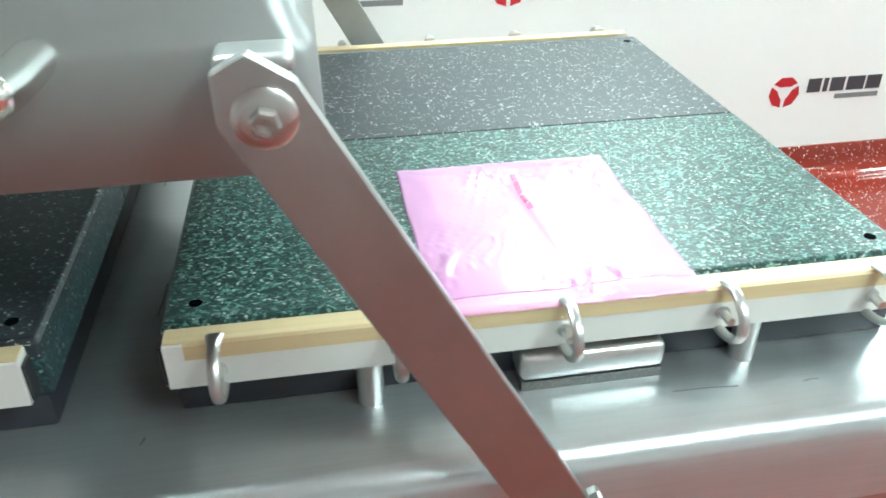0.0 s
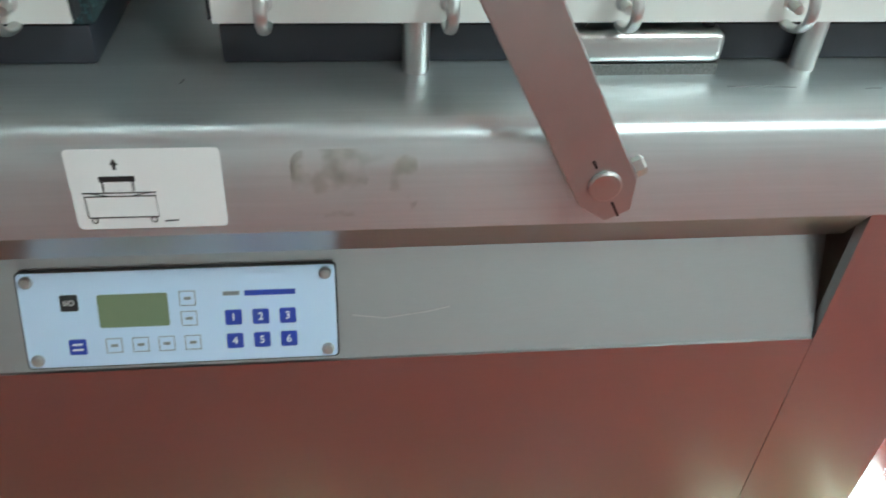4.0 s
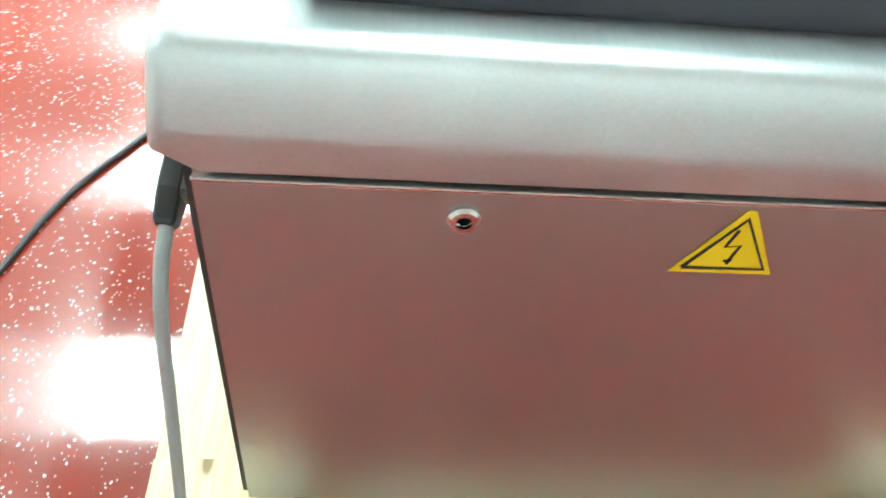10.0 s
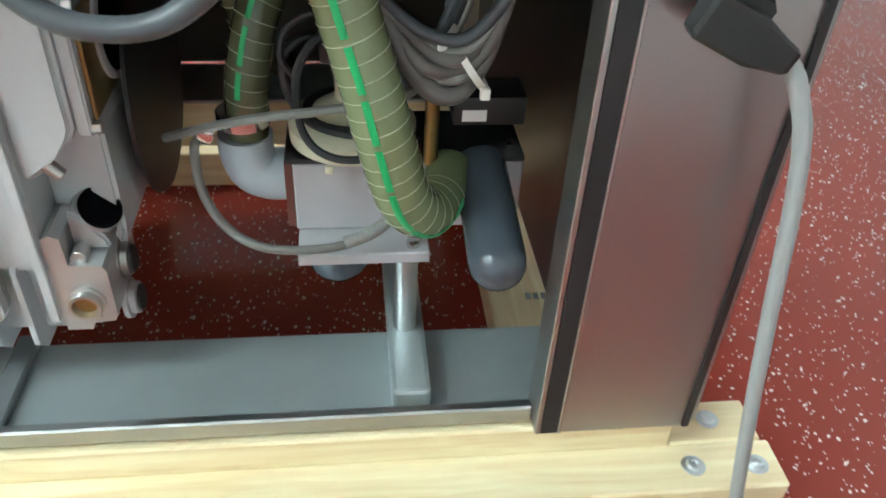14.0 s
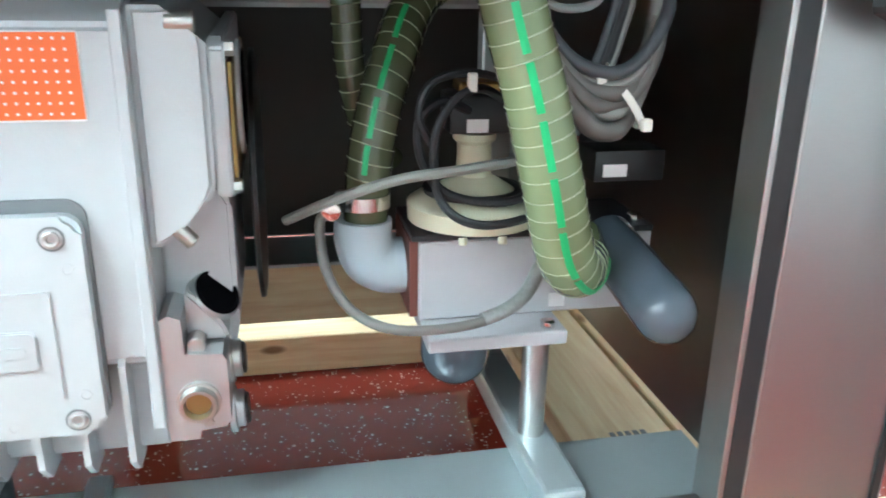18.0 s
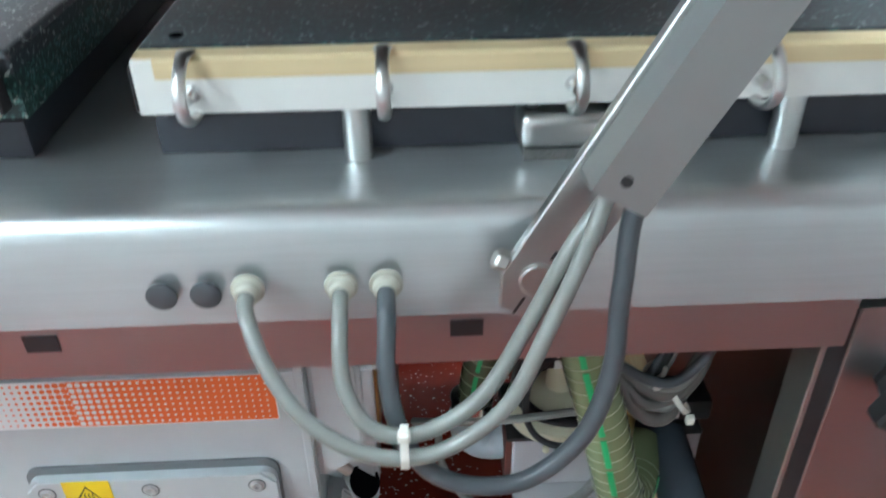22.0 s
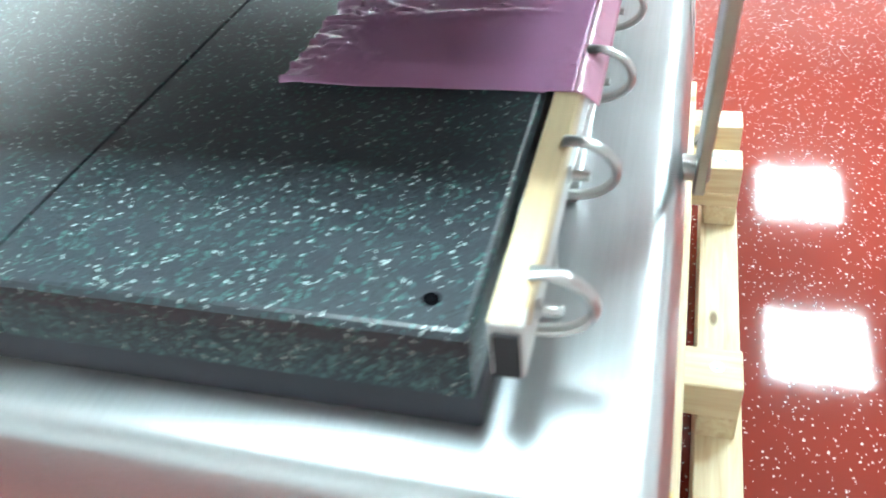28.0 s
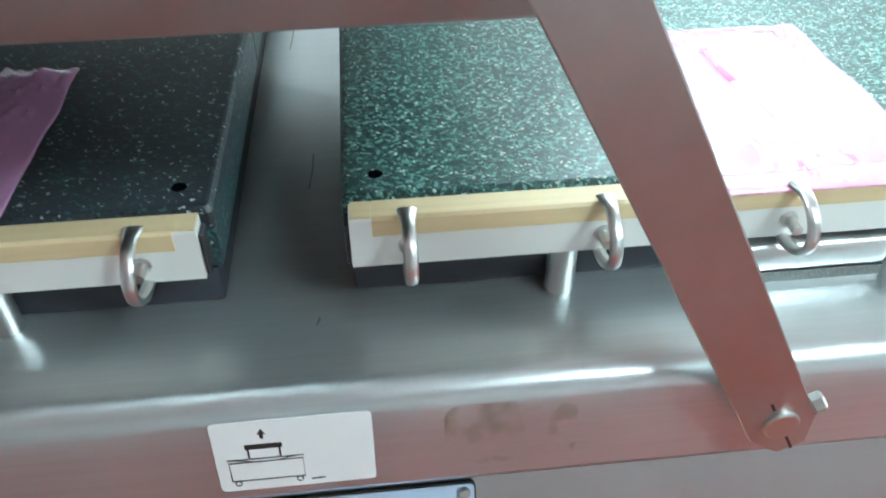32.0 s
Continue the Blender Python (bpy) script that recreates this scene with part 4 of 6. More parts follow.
bm = tube([(-0.42, -0.408, 1.300), (-0.42, -0.475, 1.304), (-0.40, -0.482, 1.305), (-0.1, -0.482, 1.305), (0.010, -0.482, 1.305), (0.030, -0.475, 1.304), (0.030, -0.408, 1.300)], 0.0125, 14, 6)
part("handle", bm, CHROME, lid, "round polished lid handle", True)


# lid's inner side, darker than the outside to hold its shade
part("inner_shell", inner, SHADED_STEEL, lid, "inside of the lid, its shade put into a darker steel", True)


# swing arms: front pair, rear pair
def arm(px, sy):
    tx, pz, tz = px - 0.190, 0.932, 1.283
    y0, y1 = sy * 0.468, sy * 0.478
    d = Vector((tx - px, 0, tz - pz)).normalized()
    n = Vector((d.z, 0, -d.x))
    a, b = Vector((px, 0, pz)), Vector((tx, 0, tz))
    w = 0.0250
    out = []
    for c, sgn in ((a, -1), (b, 1)):
        e = 0.034
        quad = [(c + n * w * -sgn + d * sgn * 0.008), (c + n * w * 0.45 * -sgn + d * sgn * e), (c + n * w * 0.45 * sgn + d * sgn * e), (c + n * w * sgn + d * sgn * 0.008)]
        out += quad if sgn < 0 else quad
    ring = out[:4][::-1] + out[4:][::-1]
    cx = sum((q.x for q in ring)) / 8
    cz = sum((q.z for q in ring)) / 8
    ring.sort(key=lambda q: math.atan2(q.z - cz, q.x - cx))
    bm = bmesh.new()
    add_prism(bm, [(q.x, q.z) for q in ring], min(y0, y1), max(y0, y1), lambda x, z, y: (x, y, z))
    bmesh.ops.bevel(bm, geom=list(bm.edges), offset=0.0012, segments=1, affect="EDGES")
    ob = part("swing_arm", bm, STEEL_ARM, machine, "flat steel swing arm carrying the lid")
    yo, yf = sy * 0.478, sy * 0.406
    # lid end: spacer, washer and hexagon bolt
    part("spacer", rod((tx, yf, tz), (tx, sy * 0.4675, tz), 0.015, seg=20, chamfer=0.002), STEEL_ARM, ob, "", True)
    part("weld_tab", box((tx - 0.026, min(sy * 0.428, sy * 0.460), tz + 0.017), (tx + 0.018, max(sy * 0.428, sy * 0.460), tz + 0.028), 0.0055, 3), STEEL_ARM, ob, "", True)
    part("washer", turned((tx, yo, tz), (0, sy, 0), [(0, 0.0180), (0.002, 0.0180), (0.0036, 0.0165), (0.0045, 0.0120), (0.0045, 0.001)], 28), CLIP, ob, "round domed washer", True)
    part("bolt", turned((tx, yo + sy * 0.0045, tz), (0, sy, 0), [(0, 0.0085), (0.006, 0.0085), (0.0075, 0.0070), (0.0075, 0.0045), (0.007, 0.001)], 6), NUT, ob, "hexagon bolt head")
    # foot end: slotted pin and nut
    part("pivot_pin", turned((px, sy * 0.4555, pz), (0, sy, 0), [(0, 0.013), (0.0222, 0.0115), (0.0226, 0.0135), (0.0250, 0.0135), (0.0262, 0.012), (0.0262, 0.001)], 24), NUT, ob, "", True)
    for s0, s1 in ((-0.034, -0.018), (0.018, 0.026)):
        q0, q1 = Vector((px, 0, pz)) + d * s0, Vector((px, 0, pz)) + d * s1
        part("slit", prism([(q.x + n.x * k, q.z + n.z * k) for q, k in ((q0, -0.0011), (q0, 0.0011), (q1, 0.0011), (q1, -0.0011))], min(sy * 0.4781, sy * 0.4785), max(sy * 0.4781, sy * 0.4785), lambda x, z, y: (x, y, z)), INK, ob)
    part("locking_nut", turned(Vector((px, sy * 0.473, pz)) + n * (w + 0.001), n, [(0, 0.008), (0.007, 0.008), (0.009, 0.006), (0.009, 0.001)], 6), NUT, ob)
    return ob, n, d


arms = [arm(s * (0.349 if sy < 0 else 0.338), sy) for sy in (-1, 1) for s in (-1, 1)]

# cable duct on the left rear arm
duct_arm, an, ad = arms[2]
base = Vector((-0.338, 0, 0.932))
bm = bmesh.new()


def on_arm(a, b, y):
    q = base + ad * a + an * b
    return (q.x, y, q.z)


wall = 0.002
add_prism(bm, [(-0.021, 0.4785), (-0.021, 0.510), (0.021, 0.510), (0.021, 0.4785), (0.019, 0.4785), (0.019, 0.508), (-0.019, 0.508), (-0.019, 0.4785)], 0.088, 0.326, lambda b, y, a: on_arm(a, b, y))
duct = part("cable_duct", bm, STEEL_LID, duct_arm, "channel-shaped cable cover strapped to the arm")
part("strap", prism([(0.284, -0.0225), (0.284, 0.0225), (0.293, 0.0225), (0.293, -0.0225)], 0.4785, 0.5115, on_arm), BLACK, duct_arm, "black cable strap")
part("hole", prism([(0.104 + 0.004 * math.cos(q), 0.005 + 0.004 * math.sin(q)) for q in (math.pi * i / 6 for i in range(12))], 0.5095, 0.5105, on_arm), INK, duct_arm)
part("white_tie", prism([(0.327, -0.019), (0.327, 0.019), (0.332, 0.019), (0.332, -0.019)], 0.484, 0.5115, on_arm), TIE, duct_arm, "white cable tie")
part("tie_head", box((-0.503, 0.510, 1.215), (-0.496, 0.517, 1.222), 0.0015), TIE, duct_arm)

# cable glands and blanking plugs on the rear lip
for gx_ in (-0.129, -0.197, -0.230):
    part("cable_gland", turned((gx_, 0.457, 0.918), (0, 1, 0), [(0, 0.0125), (0.003, 0.0125), (0.004, 0.0100), (0.010, 0.0092), (0.012, 0.0070)], 20), GLAND, machine, "", True)
for gx_ in (-0.066, -0.098):
    part("blanking_plug", turned((gx_, 0.4575, 0.914), (0, 1, 0), [(0, 0.0115), (0.002, 0.0115), (0.003, 0.010), (0.003, 0.001)], 20), CABLE_DARK, machine, "", True)


def on_rear_band(x, s, d):
    """A place on the rear band: metres below its top edge and metres proud of it."""
    return (x, 0.4510 - 0.04 * s + d, 0.8820 - 0.999 * s)


for gx_ in (0.036, -0.290):
    part("slot", prism([(gx_ - 0.013, 0.006), (gx_ + 0.013, 0.006), (gx_ + 0.013, 0.022), (gx_ - 0.013, 0.022)], 0.0004, 0.0014, on_rear_band), INK, rear_band)


# ---- filler plates in both chambers
def filler_plate(x0, x1, y0, y1, mat, label, holes):
    t = empty("filler_plate", ((x0 + x1) / 2, (y0 + y1) / 2, 1.0065), label, "filler plate", "filler plates in the chambers")
    bm = bmesh.new()
    c = 0.005
    ea, eb = (1.0, 0.15) if y0 < -0.1 else (0.15, 1.0)      # hardly any chamfer where the two plates meet
    rings = [[(a, b, z) for a, b in rounded(x0 + i, y0 + i * ea, x1 - i, y1 - i * eb, 0.003, 2)] for i, z in ((0.0, 1.0428), (0.0, 1.0605 - c), (c * 0.55, 1.0605 - c * 0.18), (c, 1.0605))]
    add_loft(bm, rings)
    part("plate", bm, mat, t)
    part("core", box((x0 + 0.0004, y0 + 0.0004, 1.0065), (x1 - 0.0004, y1 - 0.0004, 1.0426)), BOARD_TEAL if x0 < 0 else BOARD_GREEN, t, "green speckled lower layer")
    q = 0.0056
    for hx, hy in holes:
        part("screw_hole", turned((hx, hy, 1.0600), (0, 0, 1), [(0, q), (0.0010, q), (0.0011, 0.001)], 18), HOLE, t, "dark countersunk hole")
    return t


E0, E1 = 0.046, 0.712
filler_plate(E0, E1, -0.343, -0.0008, BOARD_GREEN, "dark green speckled plastic filler plate with chamfered edges", [(0.072, -0.315), (0.688, -0.315)])
filler_plate(E0, E1, 0.0008, 0.343, BOARD_GREY, "grey speckled plastic filler plate with chamfered edges", [(0.072, 0.315), (0.688, 0.315)])
# left plates: the lid's shade is put into their colour
filler_plate(-E1, -E0, -0.343, -0.0008, BOARD_SHADED, "grey speckled plastic filler plate, the lid's shade put into its colour", [(-0.072, -0.315), (-0.686, -0.315)])
filler_plate(-E1, -E0, 0.0008, 0.343, BOARD_SHADED, "grey speckled plastic filler plate, the lid's shade put into its colour", [(-0.072, 0.315), (-0.686, 0.315)])


# ---- seal bars: white channel, tan tape on top, five hook clips with pins
def seal_bar():
    """Built for the front of the right chamber, outer face towards -y."""
    t = empty("seal_bar", (0.376, -0.368, 1.014), "long seal bar with tan tape, white sides and steel hook clips", "seal bar", "seal bars of the chambers")
    x0, x1 = 0.051, 0.699
    bm = bmesh.new()
    add_prism(bm, [(-0.352, 1.019), (-0.352, 1.0612), (-0.3702, 1.0612), (-0.3718, 1.0598), (-0.3718, 1.019)], x0, x1, lambda y, z, x: (x, y, z))
    part("channel", bm, CHANNEL, t, "white plastic channel")
    bm = bmesh.new()
    front = [(-0.3726, 1.0465), (-0.3726, 1.0600), (-0.3704, 1.0624), (-0.3512, 1.0624), (-0.3512, 1.0585), (-0.3519, 1.0585), (-0.3519, 1.0614), (-0.3702, 1.0614), (-0.3719, 1.0598), (-0.3719, 1.0465)]
    add_prism(bm, front, x0 + 0.016, x1 - 0.016, lambda y, z, x: (x, y, z))
    top = [(-0.3704, 1.0614), (-0.3704, 1.0624), (-0.3512, 1.0624), (-0.3512, 1.0614)]
    add_prism(bm, top, x0 + 0.001, x0 + 0.0158, lambda y, z, x: (x, y, z))
    add_prism(bm, top, x1 - 0.0158, x1 - 0.001, lambda y, z, x: (x, y, z))
    part("tape", bm, TAPE, t, "tan non-stick tape with a worn fold")
    part("end_cap", box((x0 - 0.0035, -0.3700, 1.0205), (x0 - 0.0005, -0.354, 1.056), 0.001), BLACK, t)
    part("end_cap", box((x1 + 0.0005, -0.3700, 1.0205), (x1 + 0.0035, -0.354, 1.056), 0.001), BLACK, t)
    for k in range(5):
        cx = 0.092 + 0.1415 * k
        pts = [(cx, -0.3740 + 0.0330 * math.cos(radians(q)), 1.0400 + 0.0258 * math.sin(radians(q)) * (1.0 if q < 180 else 0.86)) for q in (80, 100, 122, 145, 168, 190, 212, 235, 258, 275)]
        bm = bmesh.new()
        path = smooth_path(pts, 3)
        rings = []
        for i, (p, d, u, w) in enumerate(frames_along(path)):
            side = Vector((1, 0, 0))
            up = d.cross(side).normalized()
            a, b = (0.0074 - 0.0006 * i, 0.0022 + 0.0003 * i) if i < 4 else (0.0050, 0.0036)
            rings.append([p + side * a * math.cos(g) + up * b * math.sin(g) for g in (2 * math.pi * j / 10 for j in range(10))])
        add_loft(bm, rings)
        hook = part("hook_clip", bm, CLIP, t, "bent steel hook clip", True)
        part("pin", turned((cx, -0.3719, 1.0355), (0, -1, 0), [(0, 0.0066), (0.002, 0.0066), (0.003, 0.0042), (0.016, 0.0040)], 12), CLIP, hook, "", True)
    return t


bar = seal_bar()
copy_thing(bar, pose(-0.376, -0.368, 1.014))
copy_thing(bar, pose(0.376, 0.368, 1.014, 0, 0, 180))
copy_thing(bar, pose(-0.376, 0.368, 1.014, 0, 0, 180))


# ---- plastic bags lying over the front seal bars
def vacuum_bag(x0, x1, y_back, y_front, seed, crumple, label):
    """A thin flat pouch: wavy film with folds, its open lip drooping over the seal bar."""
    t = empty("vacuum_bag", ((x0 + x1) / 2, -0.2, 1.062), label, "bag", "pink bags")
    nx, ny = 84, 96
    bm = bmesh.new()
    grid = []
    for j in range(ny + 1):
        row = []
        v = j / ny
        for i in range(nx + 1):
            u = i / nx
            edge = min(u, 1 - u, v * 1.2, (1 - v) * 2)
            x = x0 + (x1 - x0) * u + 0.003 * noise.noise((u * 9 + seed, v * 5, 0)) * (1 - abs(2 * u - 1) * 0.2)
            y = y_back + (y_front - y_back) * v + (0.004 * noise.noise((u * 14, seed, 3)) if j == 0 else 0)
            z = 1.0622 + 0.0035 * min(1, edge * 8)
            z += 0.0030 * noise.noise((u * 3.2 + seed, v * 4.6, seed)) * min(1, edge * 10)
            fold = math.exp(-((u - 0.53 - 0.05 * (v - 0.5)) / 0.018) ** 2) * max(0, 1 - abs(v - 0.45) * 2.2)
            z += 0.0026 * fold
            wr = abs(noise.noise((u * 16 + v * 7 + seed, v * 5 - u * 3, 7.0)))
            few = max(0, noise.noise((u * 2.3 - seed, v * 2.1, 11.0)) + 0.12)
            z += crumple * max(0, 0.07 - wr) / 0.07 * (0.45 + 0.7 * abs(2 * v - 0.9)) * few * min(1, edge * 12)
            if y_front < -0.38:
                z += 0.010 * abs(noise.noise((u * 22, v * 9, seed))) * max(0.0, 1 - v / 0.16)
            if y < -0.345:
                z = max(z, 1.0640)
            if y < -0.368:
                z -= ((-0.368 - y) / 0.018) ** 1.4 * 0.013
            row.append(bm.verts.new((x, y, z)))
        grid.append(row)
    if y_front > -0.38:
        # red line running along the middle fold
        red_bm = bmesh.new()
        k = int(nx * 0.52)
        rows = [[red_bm.verts.new(grid[j][i].co + Vector((0, 0, 0.0035))) for i in (k - 1, k, k + 1)] for j in range(int(ny * 0.16), int(ny * 0.46))]
        for a, b in zip(rows, rows[1:]):
            for i in (0, 1):
                red_bm.faces.new((a[i], a[i + 1], b[i + 1], b[i]))
        part("tear_mark", red_bm, RED_LINE, t, "thin red line along the fold", True)
    faces_edge = []
    for j in range(ny):
        for i in range(nx):
            f = bm.faces.new((grid[j][i], grid[j][i + 1], grid[j + 1][i + 1], grid[j + 1][i]))
            if j >= ny - 7:
                faces_edge.append(f)
    lip = bmesh.new()
    made = {}
    for f in faces_edge:
        vs = []
        for q in f.verts:
            if q not in made:
                made[q] = lip.verts.new(q.co)
            vs.append(made[q])
        lip.faces.new(vs)
    bmesh.ops.delete(bm, geom=faces_edge, context="FACES")
    for b, nm, mt, lb in ((bm, "film", BAG, ""), (lip, "open_lip", BAG_EDGE, "deeper pink double edge of the bag")):
        ob = part(nm, b, mt, t, lb, True)
        sol = ob.modifiers.new("thickness", "SOLIDIFY")
        sol.thickness, sol.offset = 0.0005, 1
    return t


vacuum_bag(0.265, 0.497, -0.098, -0.374, 2.0, 0.0060, "flat pink plastic bag lying over the seal bar in bright light")
vacuum_bag(-0.446, -0.190, -0.112, -0.386, 7.0, 0.0085, "crumpled pink plastic bag over the seal bar under the lid")

# ---- vacuum pump behind the machine
pump = empty("vacuum_pump", (0.16, 0.2, 0.305), "grey rotary vane vacuum pump with an orange label strip", "vacuum pump")
PX0, PX1, PY = -0.140, 0.455, 0.350
bm = bmesh.new()
outline = [(0.06, 0.418), (PY - 0.035, 0.404), (PY - 0.022, 0.410), (PY - 0.020, 0.488), (PY, 0.500), (PY + 0.001, 0.755), (PY - 0.014, 0.766), (0.30, 0.777), (0.06, 0.777)]
add_prism(bm, outline, PX0, PX1 - 0.012, lambda y, z, x: (x, y, z))
bmesh.ops.bevel(bm, geom=[e for e in bm.edges], offset=0.004, segments=2, affect="EDGES")
body = part("housing", bm, PUMP, pump, "grey painted cast housing", True)
part("end_flange", box((PX1 - 0.0115, 0.07, 0.515), (PX1 + 0.008, PY - 0.004, 0.757), 0.005, 2), PUMP, pump, "", True)
part("cover_cap", box((PX0 + 0.002, 0.055, 0.7772), (PX1 - 0.03, 0.300, 0.786), 0.004, 2), BLACK_PLASTIC, pump, "black top cover", True)
part("face_rib", box((PX0 + 0.001, PY + 0.0005, 0.44), (PX0 + 0.010, PY + 0.004, 0.766), 0.001), PUMP, pump)
# fins along the bottom of the rear face
for k in range(15):
    fx = 0.372 - 0.0345 * k
    if fx < PX0 + 0.01:
        break
    prof = [(PY - 0.040, 0.395), (PY - 0.012, 0.395), (PY + 0.004, 0.412), (PY + 0.0035, 0.498), (PY - 0.004, 0.506), (PY - 0.040, 0.506)]
    bm = bmesh.new()
    add_prism(bm, prof, fx - 0.0026, fx + 0.0026, lambda y, z, x: (x, y, z))
    part("cooling_fin", bm, PUMP, pump)
part("fin_web", box((0.318, PY - 0.002, 0.448), (0.366, PY + 0.004, 0.487), 0.002), PUMP, pump)
part("fin_web", box((0.236, PY - 0.002, 0.425), (0.264, PY + 0.004, 0.463), 0.002), PUMP, pump)
part("corner_foot", box((0.378, PY - 0.03, 0.415), (0.444, PY - 0.006, 0.50), 0.004), PUMP_DARK, pump)
part("corner_foot", box((0.378, PY - 0.03, 0.405), (0.444, PY + 0.006, 0.425), 0.003), PUMP, pump)
for fx in (0.02, 0.39):
    for fy in (0.10, 0.30):
        part("rubber_foot", rod((fx, fy, 0.336), (fx, fy, 0.424), 0.018, seg=16, chamfer=0.003), BLACK, pump, "", True)
part("foot_clamp", box((-0.005, 0.325, 0.385), (0.042, PY + 0.004, 0.428), 0.004), PUMP_DARK, pump)

# embossed terminal cover
bm = bmesh.new()


def on_pump(x, z, d):
    return (x, PY + d, z)


add_prism(bm, rounded(-0.098, 0.456, 0.158, 0.632, 0.014), 0.001, 0.016, on_pump)
bmesh.ops.bevel(bm, geom=[e for e in bm.edges if abs(e.verts[0].co.y - e.verts[1].co.y) < 1e-6 and e.verts[0].co.y > PY + 0.01], offset=0.004, segments=2, affect="EDGES")
# dark rim added round the cover as the shade along its edge
part("cover_gasket", prism(rounded(-0.1005, 0.4535, 0.1605, 0.6345, 0.015), 0.0006, 0.0040, on_pump), PUMP_DARK, pump)
cover = part("terminal_cover", bm, PUMP, pump, "cast grey terminal cover with raised lettering blocks", True)
for sx in (-0.078, 0.032, 0.138):
    for sz in (0.469, 0.616):
        part("screw_ring", turned((sx, PY + 0.0158, sz), (0, 1, 0), [(0, 0.0094), (0.0006, 0.0094), (0.0007, 0.001)], 20), PUMP_DARK, cover)
        part("cover_screw", turned((sx, PY + 0.016, sz), (0, 1, 0), [(0, 0.0078), (0.0008, 0.0078), (0.001, 0.0062), (0.0024, 0.006), (0.003, 0.005), (0.0025, 0.003), (0.001, 0.0025), (0.001, 0.0005)], 20), ALU, cover, "socket screw", True)
bm = bmesh.new()
for a0, b0, a1, b1 in ((-0.071, 0.5735, 0.128, 0.576), (-0.071, 0.489, -0.0685, 0.5735)):
    add_prism(bm, [(a0, b0), (a1, b0), (a1, b1), (a0, b1)], 0.0158, 0.0176, on_pump)
part("raised_frame", bm, PUMP, cover)
# a plain raised mark: five rounded blocks in a row, the second one tall and crossing
for a0, b0, a1, b1 in ((0.086, 0.516, 0.118, 0.546), (0.050, 0.494, 0.080, 0.582), (0.018, 0.516, 0.046, 0.544), (-0.016, 0.516, 0.013, 0.544), (-0.058, 0.514, -0.022, 0.546)):
    bm = bmesh.new()
    add_prism(bm, rounded(a0, b0, a1, b1, 0.006, 4), 0.0158, 0.0186, on_pump)
    top = [e for e in bm.edges if e.verts[0].co.y > PY + 0.018 and e.verts[1].co.y > PY + 0.018]
    bmesh.ops.bevel(bm, geom=top, offset=0.0012, segments=2, affect="EDGES")
    emb = part("raised_block", bm, PUMP, cover, "", True)
    n_ = 3 if b1 - b0 > 0.05 else 1
    for q in range(n_):
        zc = b0 + (b1 - b0) * (q + 0.5) / n_
        part("groove", prism(rounded(a0 + 0.008, zc - 0.004, a1 - 0.008, zc + 0.004, 0.003, 3), 0.0187, 0.0198, on_pump), PUMP, cover)
for sx in (-0.086, 0.147):
    for sz in (0.490, 0.592):
        part("ejector_mark", turned((sx, PY + 0.0155, sz), (0, 1, 0), [(0, 0.0048), (0.0008, 0.0048), (0.0009, 0.0036), (0.0004, 0.0034), (0.0004, 0.0005)], 16), PUMP, cover)
for sx in (-0.032, 0.084):
    part("ejector_mark", turned((sx, PY + 0.0155, 0.466), (0, 1, 0), [(0, 0.0048), (0.0008, 0.0048), (0.0009, 0.0036), (0.0004, 0.0034), (0.0004, 0.0005)], 16), PUMP, cover)
# hot-surface label
hot = part("hot_surface_label", prism([(0.072, 0.5875), (0.120, 0.5875), (0.120, 0.6265), (0.072, 0.6265)], 0.0162, 0.0170, on_pump), YELLOW, pump, "yellow hot surface warning label")
part("triangle", stroke([(0.112, 0.594), (0.081, 0.594), (0.0965, 0.619), (0.112, 0.594)], 0.0022, on_pump, 0.0172, 0.0175), INK, hot)
for k in range(3):
    part("wave", stroke([(0.0925 + 0.004 * k, 0.600), (0.0910 + 0.004 * k, 0.603), (0.0925 + 0.004 * k, 0.606), (0.0910 + 0.004 * k, 0.609)], 0.0012, on_pump, 0.0172, 0.0175), INK, hot)
part("wave", stroke([(0.089, 0.598), (0.104, 0.598)], 0.0012, on_pump, 0.0172, 0.0175), INK, hot)

# label strip: orange block with white bars, model number, dot pattern
strip = part("label_strip", prism(rounded(-0.110, 0.690, 0.422, 0.7515, 0.002, 2), 0.0016, 0.0024, on_pump), LABEL_WHITE, pump, "white and orange label strip with dots")
part("orange_block", prism([(0.296, 0.6915), (0.421, 0.6915), (0.421, 0.7505), (0.296, 0.7505)], 0.0026, 0.0029, on_pump), ORANGE, strip)
part("orange_block", prism([(-0.109, 0.6915), (0.0872, 0.6915), (0.0872, 0.7505), (-0.109, 0.7505)], 0.0026, 0.0029, on_pump), ORANGE, strip)
for a0, a1, b0, b1 in ((0.394, 0.414, 0.710, 0.732), (0.378, 0.392, 0.693, 0.749), (0.355, 0.376, 0.710, 0.732), (0.331, 0.352, 0.710, 0.732), (0.302, 0.328, 0.710, 0.732)):
    part("bar", prism([(a0, b0), (a1, b0), (a1, b1), (a0, b1)], 0.0030, 0.0032, on_pump), LABEL_WHITE, strip)
letters("R 5", 0.030, lambda x, y, z: on_pump(0.268 - x, 0.721 + y, 0.0028 + z), LABEL_RED, "model_number", strip)
dots_o, dots_w = bmesh.new(), bmesh.new()
